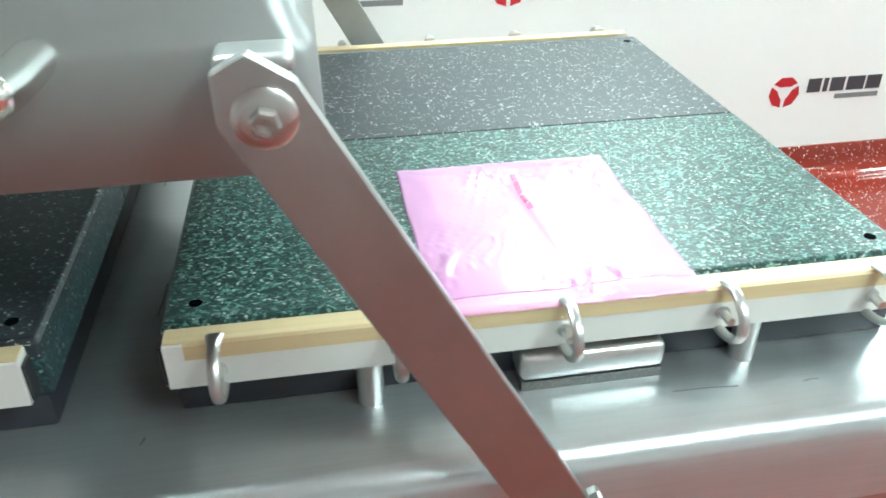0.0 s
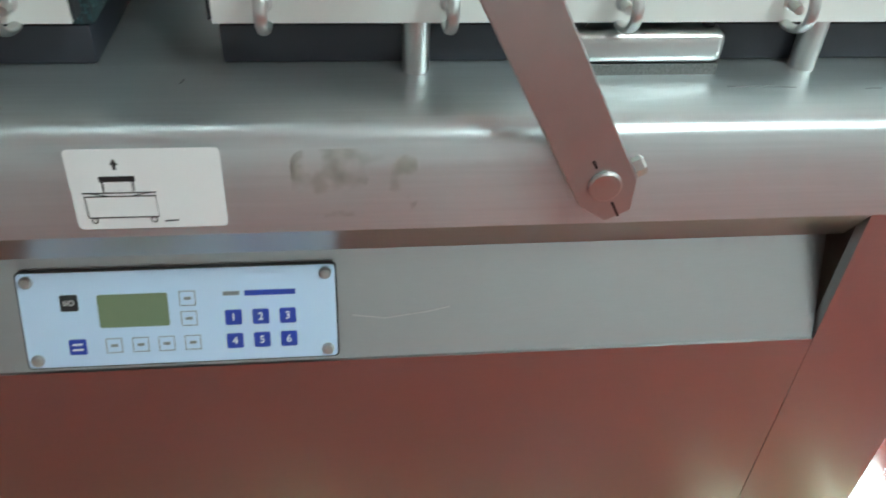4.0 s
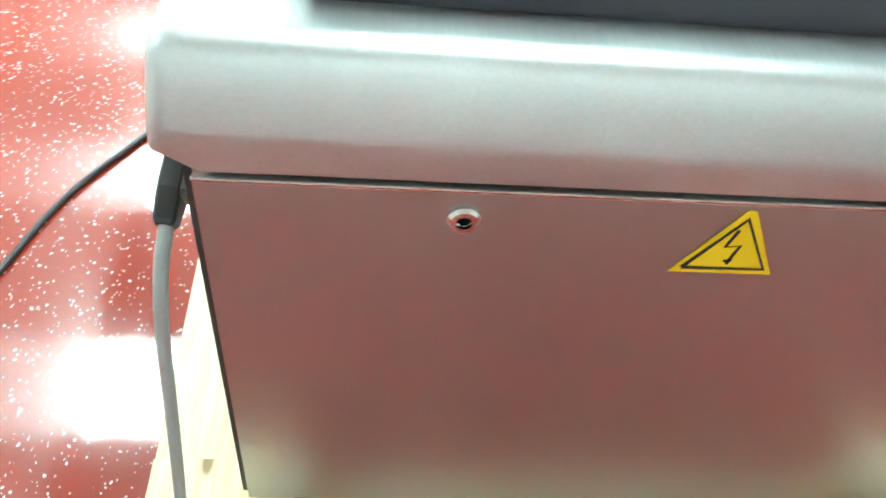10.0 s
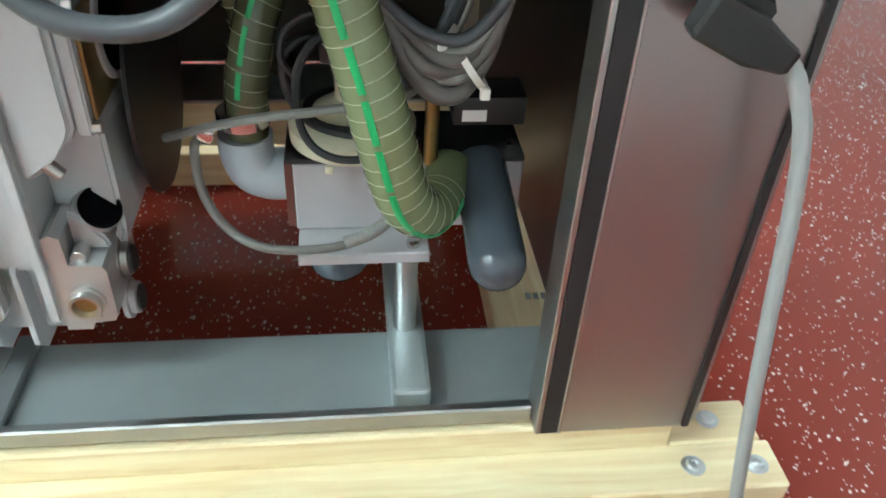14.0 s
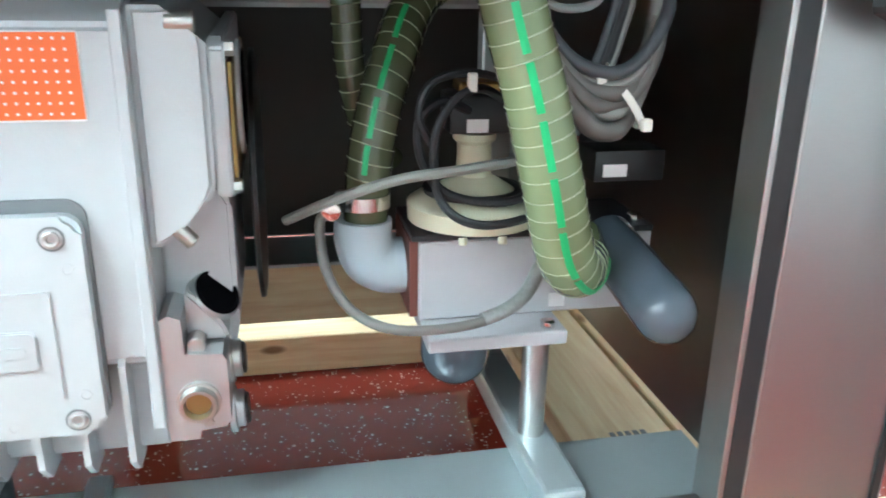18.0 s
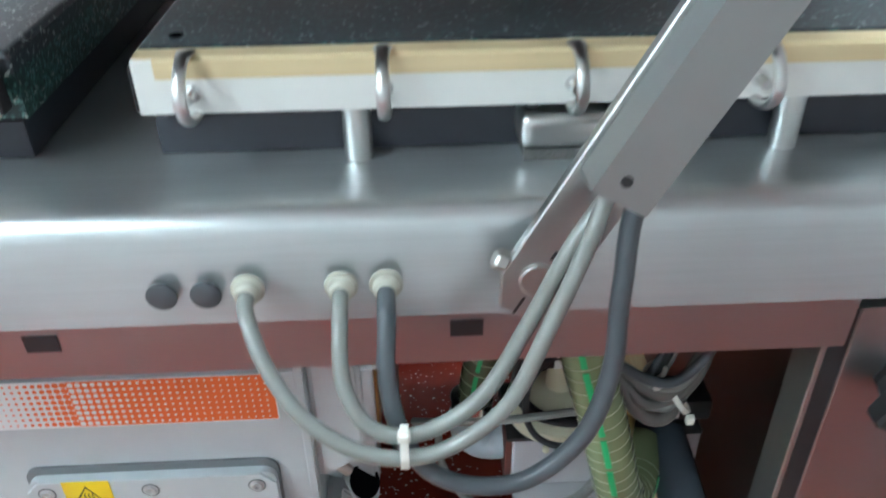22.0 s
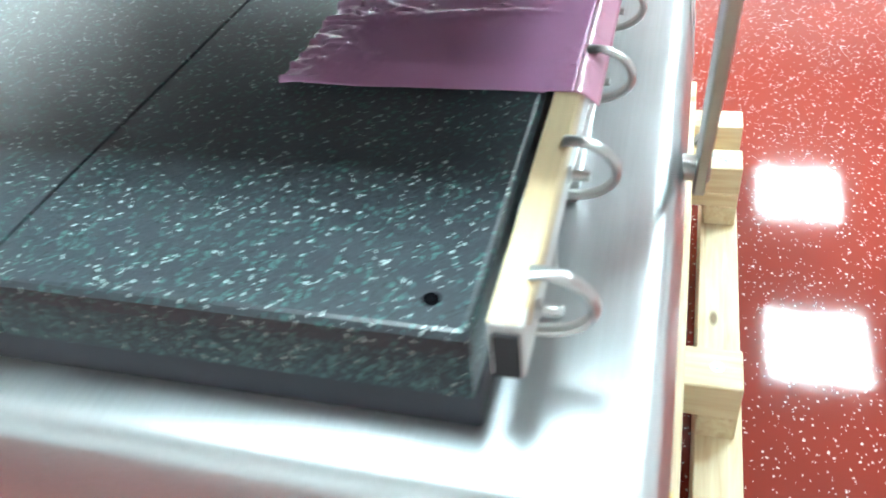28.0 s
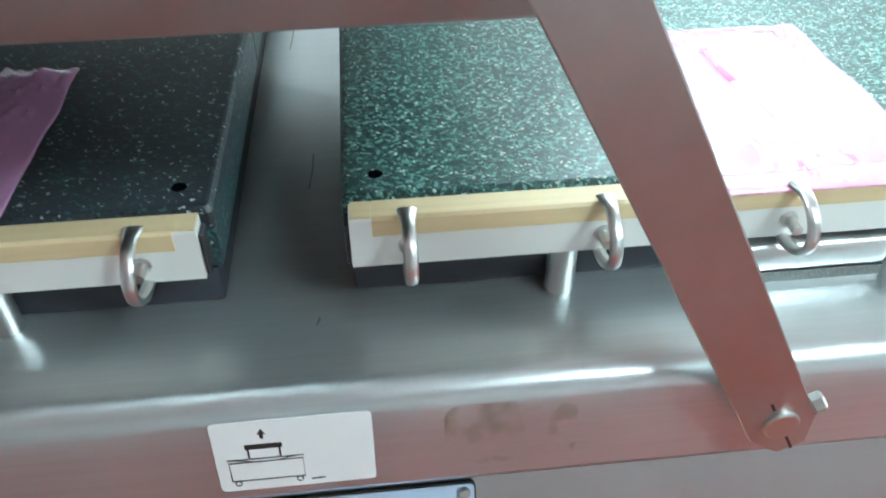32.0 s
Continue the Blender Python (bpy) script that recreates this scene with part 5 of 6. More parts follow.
for i in range(39):
    dx = 0.1686 - 0.0071 * i
    for j in range(8):
        dz = 0.6955 + 0.0073 * j
        if dx > 0.090:
            r = 0.0004 + 0.0032 * (0.1686 - dx) / 0.0786
            add_prism(dots_o, [(dx + r * math.cos(q), dz + r * math.sin(q)) for q in (math.pi * a / 4 for a in range(8))], 0.0025, 0.0028, on_pump)
        else:
            r = 0.0031 - 0.0013 * min(1, (0.090 - dx) / 0.06) - 0.0007 * min(1, max(0, 0.030 - dx) / 0.08)
            add_prism(dots_w, [(dx + r * math.cos(q), dz + r * math.sin(q)) for q in (math.pi * a / 4 for a in range(8))], 0.0030, 0.0032, on_pump)
part("orange_dots", dots_o, ORANGE, strip)
part("white_dots", dots_w, LABEL_WHITE, strip)
plate = part("rating_plate", prism([(0.322, 0.580), (0.414, 0.580), (0.414, 0.620), (0.322, 0.620)], 0.0016, 0.0022, on_pump), LABEL_WHITE, pump, "small printed rating plate")
for a0, a1, b0, b1 in ((0.396, 0.406, 0.585, 0.616), (0.330, 0.385, 0.611, 0.614), (0.340, 0.385, 0.605, 0.607), (0.345, 0.385, 0.599, 0.601), (0.350, 0.385, 0.593, 0.595), (0.328, 0.352, 0.584, 0.591), (0.362, 0.378, 0.583, 0.590)):
    part("bar", prism([(a0, b0), (a1, b0), (a1, b1), (a0, b1)], 0.0024, 0.0026, on_pump), INK, plate)

# end casting with bolts, brass sight port and drain
bm = bmesh.new()
add_prism(bm, [(-0.1405, 0.590), (-0.147, 0.590), (-0.155, 0.594), (-0.172, 0.612), (-0.188, 0.628), (-0.192, 0.638), (-0.192, 0.742), (-0.186, 0.748), (-0.168, 0.764), (-0.162, 0.768), (-0.1405, 0.768)], 0.10, PY - 0.006, lambda x, z, y: (x, y, z))
bmesh.ops.bevel(bm, geom=[e for e in bm.edges if e.verts[0].co.y > 0.3 and e.verts[1].co.y > 0.3], offset=0.005, segments=3, affect="EDGES")
part("end_casting", bm, PUMP, pump, "smooth grey end casting", True)
bm = bmesh.new()
add_prism(bm, [(0.08, 0.60), (0.30, 0.618), (0.332, 0.626), (0.336, 0.632), (0.336, 0.738), (0.328, 0.746), (0.08, 0.752)], -0.2045, -0.1922, lambda y, z, x: (x, y, z))
bmesh.ops.bevel(bm, geom=list(bm.edges), offset=0.002, segments=2, affect="EDGES")
part("end_plate", bm, PUMP, pump, "", True)
part("plate_gasket", box((-0.2085, 0.10, 0.645), (-0.2047, 0.326, 0.735), 0.001), BRASS, pump, "worn brass-coloured edge")
# ribbed grille in the round opening of the cover
part("grille_ring", turned((-0.2086, 0.245, 0.690), (-1, 0, 0), [(0, 0.048), (0.003, 0.048), (0.004, 0.042), (0.001, 0.041)], 32), PUMP, pump, "", True)
part("grille_hole", turned((-0.2126, 0.245, 0.690), (-1, 0, 0), [(0, 0.0405), (0.0006, 0.0405), (0.0008, 0.001)], 28), HOLE, pump, "dark ventilation opening")
part("fan_cowl", turned((-0.2140, 0.155, 0.600), (-1, 0, 0), [(0, 0.105), (0.002, 0.122), (0.006, 0.122), (0.008, 0.112), (0.008, 0.002)], 36), BLACK_PLASTIC, pump, "black round fan cowl", True)
for bz, by, bx in ((0.738, 0.330, -0.2046), (0.634, 0.330, -0.2046)):
    part("plate_bolt", turned((bx, by, bz), (-1, 0, 0), [(0, 0.006), (0.006, 0.006), (0.007, 0.005), (0.007, 0.001)], 6), NUT, pump)
part("casting_bolt", rod((-0.165, PY - 0.012, 0.757), (-0.186, PY - 0.012, 0.757), 0.0080, seg=14, chamfer=0.001), NUT, pump, "", True)
part("casting_bolt", rod((-0.1600, PY - 0.012, 0.605), (-0.1720, PY - 0.012, 0.592), 0.0065, seg=12, chamfer=0.001), NUT, pump, "", True)
# shaded web between the cover and the oil block
bm = bmesh.new()
add_prism(bm, [(-0.1406, 0.500), (-0.194, 0.480), (-0.199, 0.500), (-0.199, 0.610), (-0.190, 0.628), (-0.1406, 0.628)], 0.12, 0.296, lambda x, z, y: (x, y, z))
bmesh.ops.bevel(bm, geom=list(bm.edges), offset=0.004, segments=2, affect="EDGES")
part("end_web", bm, PUMP, pump, "", True)
PARTS_BEFORE = len(pump.children)
# oil block: flat foot, sloping shoulder, two side bosses
bm = bmesh.new()
add_prism(bm, [(-0.1406, 0.424), (-0.1406, 0.532), (-0.1475, 0.536), (-0.157, 0.532), (-0.158, 0.502), (-0.187, 0.500), (-0.190, 0.494), (-0.190, 0.440), (-0.186, 0.434), (-0.166, 0.432), (-0.164, 0.424)], 0.255, PY - 0.002, lambda x, z, y: (x, y, z))
part("oil_block", bm, ALU, pump, "cast aluminium oil block")
bm = bmesh.new()
add_prism(bm, [(-0.1582, 0.5022), (-0.1582, 0.545), (-0.163, 0.544), (-0.189, 0.514), (-0.192, 0.5022)], 0.230, PY - 0.026, lambda x, z, y: (x, y, z))
bmesh.ops.bevel(bm, geom=list(bm.edges), offset=0.003, segments=2, affect="EDGES")
part("oil_shoulder", bm, ALU, pump, "", True)
part("shoulder_bolt", rod((-0.166, PY - 0.026, 0.512), (-0.166, PY - 0.008, 0.512), 0.0075, seg=12, chamfer=0.001), NUT, pump, "", True)
part("filler_neck", turned((-0.176, 0.300, 0.528), (-0.60, 0.42, 0.68), [(0, 0.0225), (0.010, 0.0225), (0.012, 0.021)], 28), ALU, pump, "", True)
part("filler_cap", turned((-0.176, 0.300, 0.528), (-0.60, 0.42, 0.68), [(0.0, 0.0205), (0.014, 0.0205), (0.0155, 0.019), (0.013, 0.0175), (0.0125, 0.001)], 28), HOLE, pump, "black recessed oil filler cap", True)
port = part("sight_port", turned((-0.166, PY - 0.002, 0.467), (0, 1, 0), [(0, 0.0175), (0.004, 0.0175), (0.0045, 0.0155), (0.010, 0.0155), (0.0115, 0.0145), (0.0115, 0.0115), (0.004, 0.0105), (0.003, 0.001)], 28), NUT, pump, "round brass-lined port", True)
part("sight_glass", turned((-0.166, PY + 0.0022, 0.467), (0, 1, 0), [(0, 0.0102), (0.0008, 0.0102), (0.001, 0.001)], 20), BRASS, port)
for dz, dy, mat in ((0.472, 0.300, NUT), (0.424, 0.303, ALU)):
    boss = part("drain_plug", turned((-0.1865, dy, dz), (-1, 0, 0.05), [(0, 0.021), (0.005, 0.021), (0.006, 0.0165), (0.012, 0.0165), (0.013, 0.014)], 26), mat, pump, "threaded drain boss", True)
    part("plug_core", turned((-0.190, dy, dz), (-1, 0, 0.05), [(0, 0.0138), (0.0115, 0.0138), (0.0125, 0.012), (0.0125, 0.001)], 20), BLACK_PLASTIC, boss)
part("foot_screw", turned((-0.172, PY - 0.002, 0.440), (0, 1, 0), [(0, 0.0045), (0.002, 0.0045), (0.0025, 0.003), (0.0025, 0.0005)], 8), NUT, pump)
for ob in pump.children[PARTS_BEFORE:]:
    ob.location.z -= 0.007
# motor at the far end
bm = bmesh.new()
add_turned(bm, (PX1 + 0.0085, 0.20, 0.600), (1, 0, 0), [(0, 0.105), (0.10, 0.105), (0.11, 0.098), (0.115, 0.02)], 32)
motor = part("motor", bm, PUMP_DARK, pump, "dark finned motor", True)
# cooler slats carry the red reflection in their colour
for k in range(22):
    z0 = 0.536 + 0.0108 * k
    bm = bmesh.new()
    add_prism(bm, [(PX1 + 0.016, z0), (PX1 + 0.112, z0 + 0.020), (PX1 + 0.112, z0 + 0.0225), (PX1 + 0.016, z0 + 0.0025)], 0.20, 0.328, lambda x, z, y: (x, y, z))
    part("cooler_slat", bm, SLAT_REFLECTION, motor, "thin cooler slat, a red reflection put into its colour")
bm = rod((PX1 + 0.009, 0.295, 0.452), (PX1 + 0.12, 0.295, 0.452), 0.038, seg=24, chamfer=0.005)
cap = part("capacitor", bm, BLACK_PLASTIC, pump, "black capacitor tube with a printed label", True)
part("printed_label", box((PX1 + 0.020, 0.3325, 0.440), (PX1 + 0.036, 0.3338, 0.466)), LABEL_WHITE, cap)
# inlet flange on top
part("inlet_flange", box((-0.100, 0.17, 0.7862), (0.020, 0.27, 0.7915), 0.002), ALU, pump)
bm = bmesh.new()
add_prism(bm, [(-0.080, 0.7916), (-0.080, 0.801), (-0.058, 0.801), (-0.054, 0.795), (-0.022, 0.795), (-0.018, 0.801), (0.003, 0.801), (0.003, 0.7916)], 0.200, 0.262, lambda x, z, y: (x, y, z))
part("inlet_valve", bm, PUMP, pump)
part("inlet_valve_cap", box((-0.083, 0.190, 0.8013), (0.006, 0.266, 0.8165), 0.004, 2), PUMP, pump, "", True)
part("inlet_neck", box((-0.115, 0.10, 0.7864), (0.035, 0.188, 0.850), 0.01, 2), PUMP, pump, "", True)
for bx in (-0.072, -0.005):
    part("valve_bolt", turned((bx, 0.2662, 0.809), (0, 1, 0), [(0, 0.0065), (0.005, 0.0065), (0.006, 0.005), (0.006, 0.001)], 6), ALU, pump)

pump.location.z -= 0.011

# ---- valve group on its own stand
valve = empty("valve_group", (-0.46, 0.26, 0.345), "grey valve block with cream diaphragm cover on a steel stand", "valve")
part("stand_post", rod((-0.462, 0.288, 0.368), (-0.462, 0.288, 0.4735), 0.0125, seg=20), STEEL_ARM, valve, "round steel stand post", True)
part("stand_plate", box((-0.484, 0.190, 0.474), (-0.354, 0.312, 0.4875), 0.0015), BLOCK_GREY, valve, "grey mounting plate")
part("block", box((-0.578, 0.175, 0.488), (-0.352, 0.270, 0.566), 0.002), BLOCK_GREY, valve, "plain grey plastic block")
part("top_gasket", box((-0.578, 0.175, 0.5662), (-0.345, 0.272, 0.572), 0.001), BLACK, valve)
part("side_gasket", box((-0.3515, 0.180, 0.492), (-0.344, 0.268, 0.566)), material("rust_red_gasket", (0.14, 0.04, 0.03), 0.6), valve)
part("diaphragm_cover", turned((-0.411, 0.228, 0.5725), (0, 0, 1), [(0, 0.050), (0.002, 0.062), (0.018, 0.063), (0.022, 0.058), (0.026, 0.046), (0.040, 0.024), (0.044, 0.0165), (0.074, 0.0160), (0.078, 0.020), (0.084, 0.020), (0.085, 0.001)], 40), CREAM, valve, "cream nylon diaphragm cover", True)
part("cover_ring", turned((-0.411, 0.228, 0.600), (0, 0, 1), [(0, 0.047), (0.005, 0.048), (0.006, 0.042), (0.003, 0.040)], 40), BLACK, valve, "", True)
part("pilot_coil", box((-0.442, 0.205, 0.658), (-0.382, 0.250, 0.694), 0.005, 2), BLACK_PLASTIC, valve, "", True)
part("coil_tag", box((-0.418, 0.2502, 0.660), (-0.398, 0.2512, 0.672)), LABEL_WHITE, valve)
part("coil_bracket", box((-0.436, 0.215, 0.6945), (-0.392, 0.245, 0.704), 0.002), BRASS, valve)
part("pale_elbow", tube([(-0.344, 0.228, 0.530), (-0.328, 0.228, 0.530), (-0.313, 0.229, 0.538), (-0.306, 0.230, 0.556), (-0.306, 0.230, 0.578)], 0.027, 20, 5), PALE_PVC, valve, "pale blue-grey plastic elbow", True)
for a, b, nm in (((-0.536, 0.262, 0.556), (-0.534, 0.416, 0.533), "capped_pipe"),):
    d = (Vector(b) - Vector(a))
    n_ = d.length
    prof = [(0, 0.0262), (n_ - 0.024, 0.0262)] + [(n_ - 0.024 + 0.0262 * math.sin(radians(q)), 0.0262 * math.cos(radians(q))) for q in (20, 40, 60, 75, 88)]
    part(nm, turned(a, d, prof, 28), GREY_PVC, valve, "dark grey capped plastic pipe", True)
prof = [(0, 0.034), (0.030, 0.034)] + [(0.030 + 0.032 * math.sin(radians(q)), 0.034 * math.cos(radians(q))) for q in (20, 40, 60, 75, 88)]
part("capped_pipe", turned((-0.392, 0.250, 0.4735), (0, 0, -1), prof, 28), GREY_PVC, valve, "dark grey pipe cap hanging under the plate", True)
part("block_bolt", turned((-0.565, 0.255, 0.572), (0, 0, 1), [(0, 0.007), (0.007, 0.007), (0.009, 0.004), (0.009, 0.001)], 8), CHROME, valve)
part("block_bolt", turned((-0.468, 0.300, 0.4876), (0, 0, 1), [(0, 0.007), (0.006, 0.007), (0.007, 0.004), (0.007, 0.001)], 8), CHROME, valve)
sol = part("solenoid", box((-0.566, 0.262, 0.624), (-0.500, 0.304, 0.652), 0.003, 2), BLACK_PLASTIC, valve, "black solenoid with a white tag", True)
part("tag", box((-0.530, 0.3042, 0.629), (-0.508, 0.3050, 0.640)), LABEL_WHITE, sol)
part("fitting", rod((-0.484, 0.280, 0.572), (-0.484, 0.280, 0.668), 0.007, seg=12), BRASS, valve, "brass fitting", True)
part("red_collar", rod((-0.484, 0.280, 0.650), (-0.484, 0.280, 0.664), 0.0085, seg=12), SWITCH_RED, valve, "", True)
bm = tube([(-0.470, 0.272, 0.552), (-0.455, 0.292, 0.532), (-0.425, 0.315, 0.515), (-0.385, 0.325, 0.506), (-0.325, 0.318, 0.503), (-0.288, 0.300, 0.516), (-0.268, 0.285, 0.548), (-0.264, 0.270, 0.585), (-0.270, 0.255, 0.592)], 0.0046, 10, 6)
part("bypass_hose", bm, BROWN_HOSE, valve, "thin grey bypass hose", True)
part("hose_braid", tube([(-0.462, 0.284, 0.540), (-0.446, 0.301, 0.524), (-0.425, 0.315, 0.515), (-0.400, 0.322, 0.509)], 0.0066, 10, 5), FLEX, valve, "braided hose end", True)
part("pressure_tube", tube([(-0.235, 0.25, 0.585), (-0.28, 0.28, 0.612), (-0.33, 0.30, 0.632), (-0.39, 0.302, 0.640), (-0.45, 0.300, 0.650), (-0.50, 0.28, 0.672)], 0.0046, 8, 6), CABLE_CLEAR, valve, "thin translucent tube", True)
part("coil_lead", tube([(-0.40, 0.25, 0.68), (-0.372, 0.262, 0.690), (-0.352, 0.268, 0.675), (-0.354, 0.270, 0.640), (-0.375, 0.276, 0.612), (-0.42, 0.282, 0.603), (-0.46, 0.270, 0.607)], 0.0042, 8, 6), BLACK, valve, "black lead", True)
part("coil_lead", tube([(-0.45, 0.25, 0.70), (-0.40, 0.268, 0.715), (-0.362, 0.272, 0.708), (-0.350, 0.274, 0.68), (-0.362, 0.272, 0.655)], 0.0036, 8, 6), BLACK, valve, "black lead", True)


part("coil_lead", tube([(-0.43, 0.252, 0.690), (-0.405, 0.270, 0.702), (-0.380, 0.280, 0.694), (-0.364, 0.284, 0.668), (-0.362, 0.286, 0.636), (-0.366, 0.290, 0.612), (-0.380, 0.298, 0.596), (-0.405, 0.302, 0.589), (-0.440, 0.298, 0.592), (-0.47, 0.280, 0.60)], 0.0040, 8, 6), BLACK, valve, "black lead hanging over the cover", True)
part("lead_tie", box((-0.400, 0.272, 0.700), (-0.392, 0.279, 0.716), 0.001), TIE, valve, "white tie end")
part("cover_screw", turned((-0.424, 0.290, 0.574), (0, 0.3, -1), [(0, 0.0040), (0.006, 0.0040), (0.007, 0.003), (0.007, 0.0005)], 8), CREAM, valve)
part("cover_screw", turned((-0.388, 0.288, 0.574), (0, 0.3, -1), [(0, 0.0040), (0.006, 0.0040), (0.007, 0.003), (0.007, 0.0005)], 8), CREAM, valve)
part("sticker", box((-0.494, 0.2702, 0.494), (-0.478, 0.2708, 0.508)), LABEL_WHITE, valve)
valve.location += Vector((-0.007, 0.008, -0.014))


# ---- hoses
def wire_hose(points, r, mat, label, stripe_dir, pitch=0.0135):
    pts = [Vector(p) for p in points]
    t = empty("suction_hose", pts[-1], label, "hose", "clear suction hoses")
    hose = part("wall", tube(points, r, 18, 8), mat, t, "", True)
    path = frames_along(smooth_path(points, 24))
    bm = bmesh.new()
    run, last = 0.0, path[0][0]
    for k, (p, d, u, w) in enumerate(path):
        run += (p - last).length
        last = p
        if run > pitch and k < 0.9 * len(path):
            run = 0.0
            lean = (d + u * 0.12).normalized()
            uu = (u - lean * u.dot(lean)).normalized()
            ww = lean.cross(uu)
            rings = []
            for off, rr in ((-0.0009, r - 0.0002), (0.0, r + 0.0005), (0.0009, r - 0.0002)):
                rings.append([p + lean * off + (uu * math.cos(q) + ww * math.sin(q)) * rr for q in (2 * math.pi * i / 18 for i in range(18))])
            add_loft(bm, rings, False, False)
    part("reinforcing_coil", bm, COIL, hose, "", True, kind="stuff")
    side = []
    for p, d, u, w in path[:int(0.88 * len(path))]:
        s = Vector(stripe_dir)
        s = (s - d * s.dot(d)).normalized()
        side.append((p, d, s))
    bm = bmesh.new()
    dash = bmesh.new()
    rings = []
    for p, d, s in side:
        c = s.cross(d)
        q = [p + (s * math.cos(a) + c * math.sin(a)) * (r + h) for a, h in ((-0.12, 0.0003), (-0.12, 0.0010), (0.0, 0.0012), (0.12, 0.0010), (0.12, 0.0003))]
        rings.append(q)
    run, k0 = 0.0, 0
    for k in range(1, len(rings)):
        run += (side[k][0] - side[k - 1][0]).length
        if run > 0.040 or k == len(rings) - 1:
            if k - k0 > 3:
                add_loft(dash, rings[k0:k - 1], True, True)
            k0, run = k, 0.0
    bm.free()
    part("stripe", dash, STRIPE, hose, "bright green stripe")
    return t


wire_hose([(-0.382, 0.345, 0.880), (-0.396, 0.365, 0.82), (-0.410, 0.372, 0.760), (-0.430, 0.378, 0.690), (-0.446, 0.380, 0.625), (-0.460, 0.374, 0.575), (-0.478, 0.356, 0.548), (-0.497, 0.324, 0.541), (-0.512, 0.279, 0.543)], 0.0245, HOSE, "thick olive clear suction hose with a green stripe", (0.25, 1, 0.1))
wire_hose([(-0.52, 0.02, 0.80), (-0.46, 0.09, 0.795), (-0.380, 0.165, 0.762), (-0.342, 0.220, 0.700), (-0.322, 0.237, 0.630), (-0.315, 0.238, 0.558)], 0.0210, HOSE_DARK, "dark olive suction hose clamped to a pipe elbow", (0.3, 1, 0.2))
wire_hose([(-0.28, 0.14, 0.90), (-0.292, 0.17, 0.84), (-0.304, 0.185, 0.775), (-0.308, 0.188, 0.700), (-0.322, 0.180, 0.640), (-0.350, 0.16, 0.60)], 0.0140, HOSE_DARK, "thin dark hose hanging beside the pump", (0, -1, 0))
wire_hose([(0.53, 0.20, 0.865), (0.46, 0.29, 0.835), (0.36, 0.322, 0.815), (0.26, 0.315, 0.822), (0.17, 0.26, 0.850), (0.10, 0.2, 0.875)], 0.0235, HOSE, "clear reinforced hose lying over the pump", (0, -0.4, 1), 0.010)
clamp = empty("hose_clamp", (-0.313, 0.238, 0.584), "steel band hose clamp with a screw", "hose clamp")
part("band", turned((-0.313, 0.238, 0.576), (0, 0, 1), [(0, 0.0245), (0.0005, 0.0258), (0.013, 0.0258), (0.0135, 0.0245)], 28), CHROME, clamp, "", True)
part("screw", turned((-0.285, 0.258, 0.583), (0.2, 1, 0), [(0, 0.004), (0.012, 0.004), (0.013, 0.0085), (0.020, 0.0085), (0.021, 0.006), (0.021, 0.001)], 14), CHROME, clamp, "", True)

# ---- coiled control cables behind the post
bundle = empty("cable_bundle", (-0.50, 0.34, 0.69), "coiled bundle of grey control cables with nylon ties", "cable bundle")
rng = random.Random(5)
CABLES = ((0.0078, BROWN_HOSE), (0.0072, CABLE_CLEAR), (0.0052, CABLE_CLEAR), (0.0060, BROWN_HOSE), (0.0085, BROWN_HOSE), (0.0045, CABLE_CLEAR), (0.0055, CABLE_DARK))
for k, (cr, cm) in enumerate(CABLES):
    o = (0.0, 0.004, 0.014, 0.020, 0.030, 0.036, 0.046)[k]
    j = lambda a: rng.uniform(-a, a)
    pts = [(-0.392 + j(0.012), 0.250, 0.872), (-0.424 + j(0.005), 0.318 + j(0.010), 0.790 + 0.5 * o), (-0.446 + 0.3 * o, 0.346 + j(0.008), 0.722 + 0.8 * o), (-0.474 + 0.2 * o, 0.356 + j(0.008), 0.674 + o), (-0.500, 0.352 + j(0.008), 0.664 + o),
           (-0.522 - 0.1 * o, 0.346 + j(0.006), 0.680 + o), (-0.536 - 0.2 * o, 0.336 + j(0.008), 0.722 + 0.8 * o), (-0.546 + j(0.004), 0.318 + j(0.015), 0.790), (-0.540 + j(0.02), 0.25, 0.872)]
    part("cable", tube(pts, cr, 10, 6), cm, bundle, "", True)
for dx, cm, cr in ((0.0, CABLE_DARK, 0.0042), (0.007, BLACK, 0.0048), (0.013, CABLE_CLEAR, 0.0034)):
    part("cable", tube([(-0.468 - dx, 0.330, 0.680 + dx), (-0.482 - dx, 0.336, 0.696), (-0.500 - dx, 0.330, 0.735), (-0.512 - dx, 0.315, 0.790), (-0.50 - dx, 0.25, 0.872)], cr, 8, 6), cm, bundle, "", True)
for dz, cr in ((0.0, 0.0036), (0.010, 0.0030), (0.024, 0.0034)):
    part("cable", tube([(-0.36, 0.20, 0.800 + dz), (-0.432, 0.300, 0.772 + dz), (-0.470, 0.318, 0.756 + dz), (-0.505, 0.310, 0.772 + dz), (-0.530, 0.25, 0.85)], cr, 8, 6), CABLE_DARK if dz else CABLE_GREY, bundle, "", True)
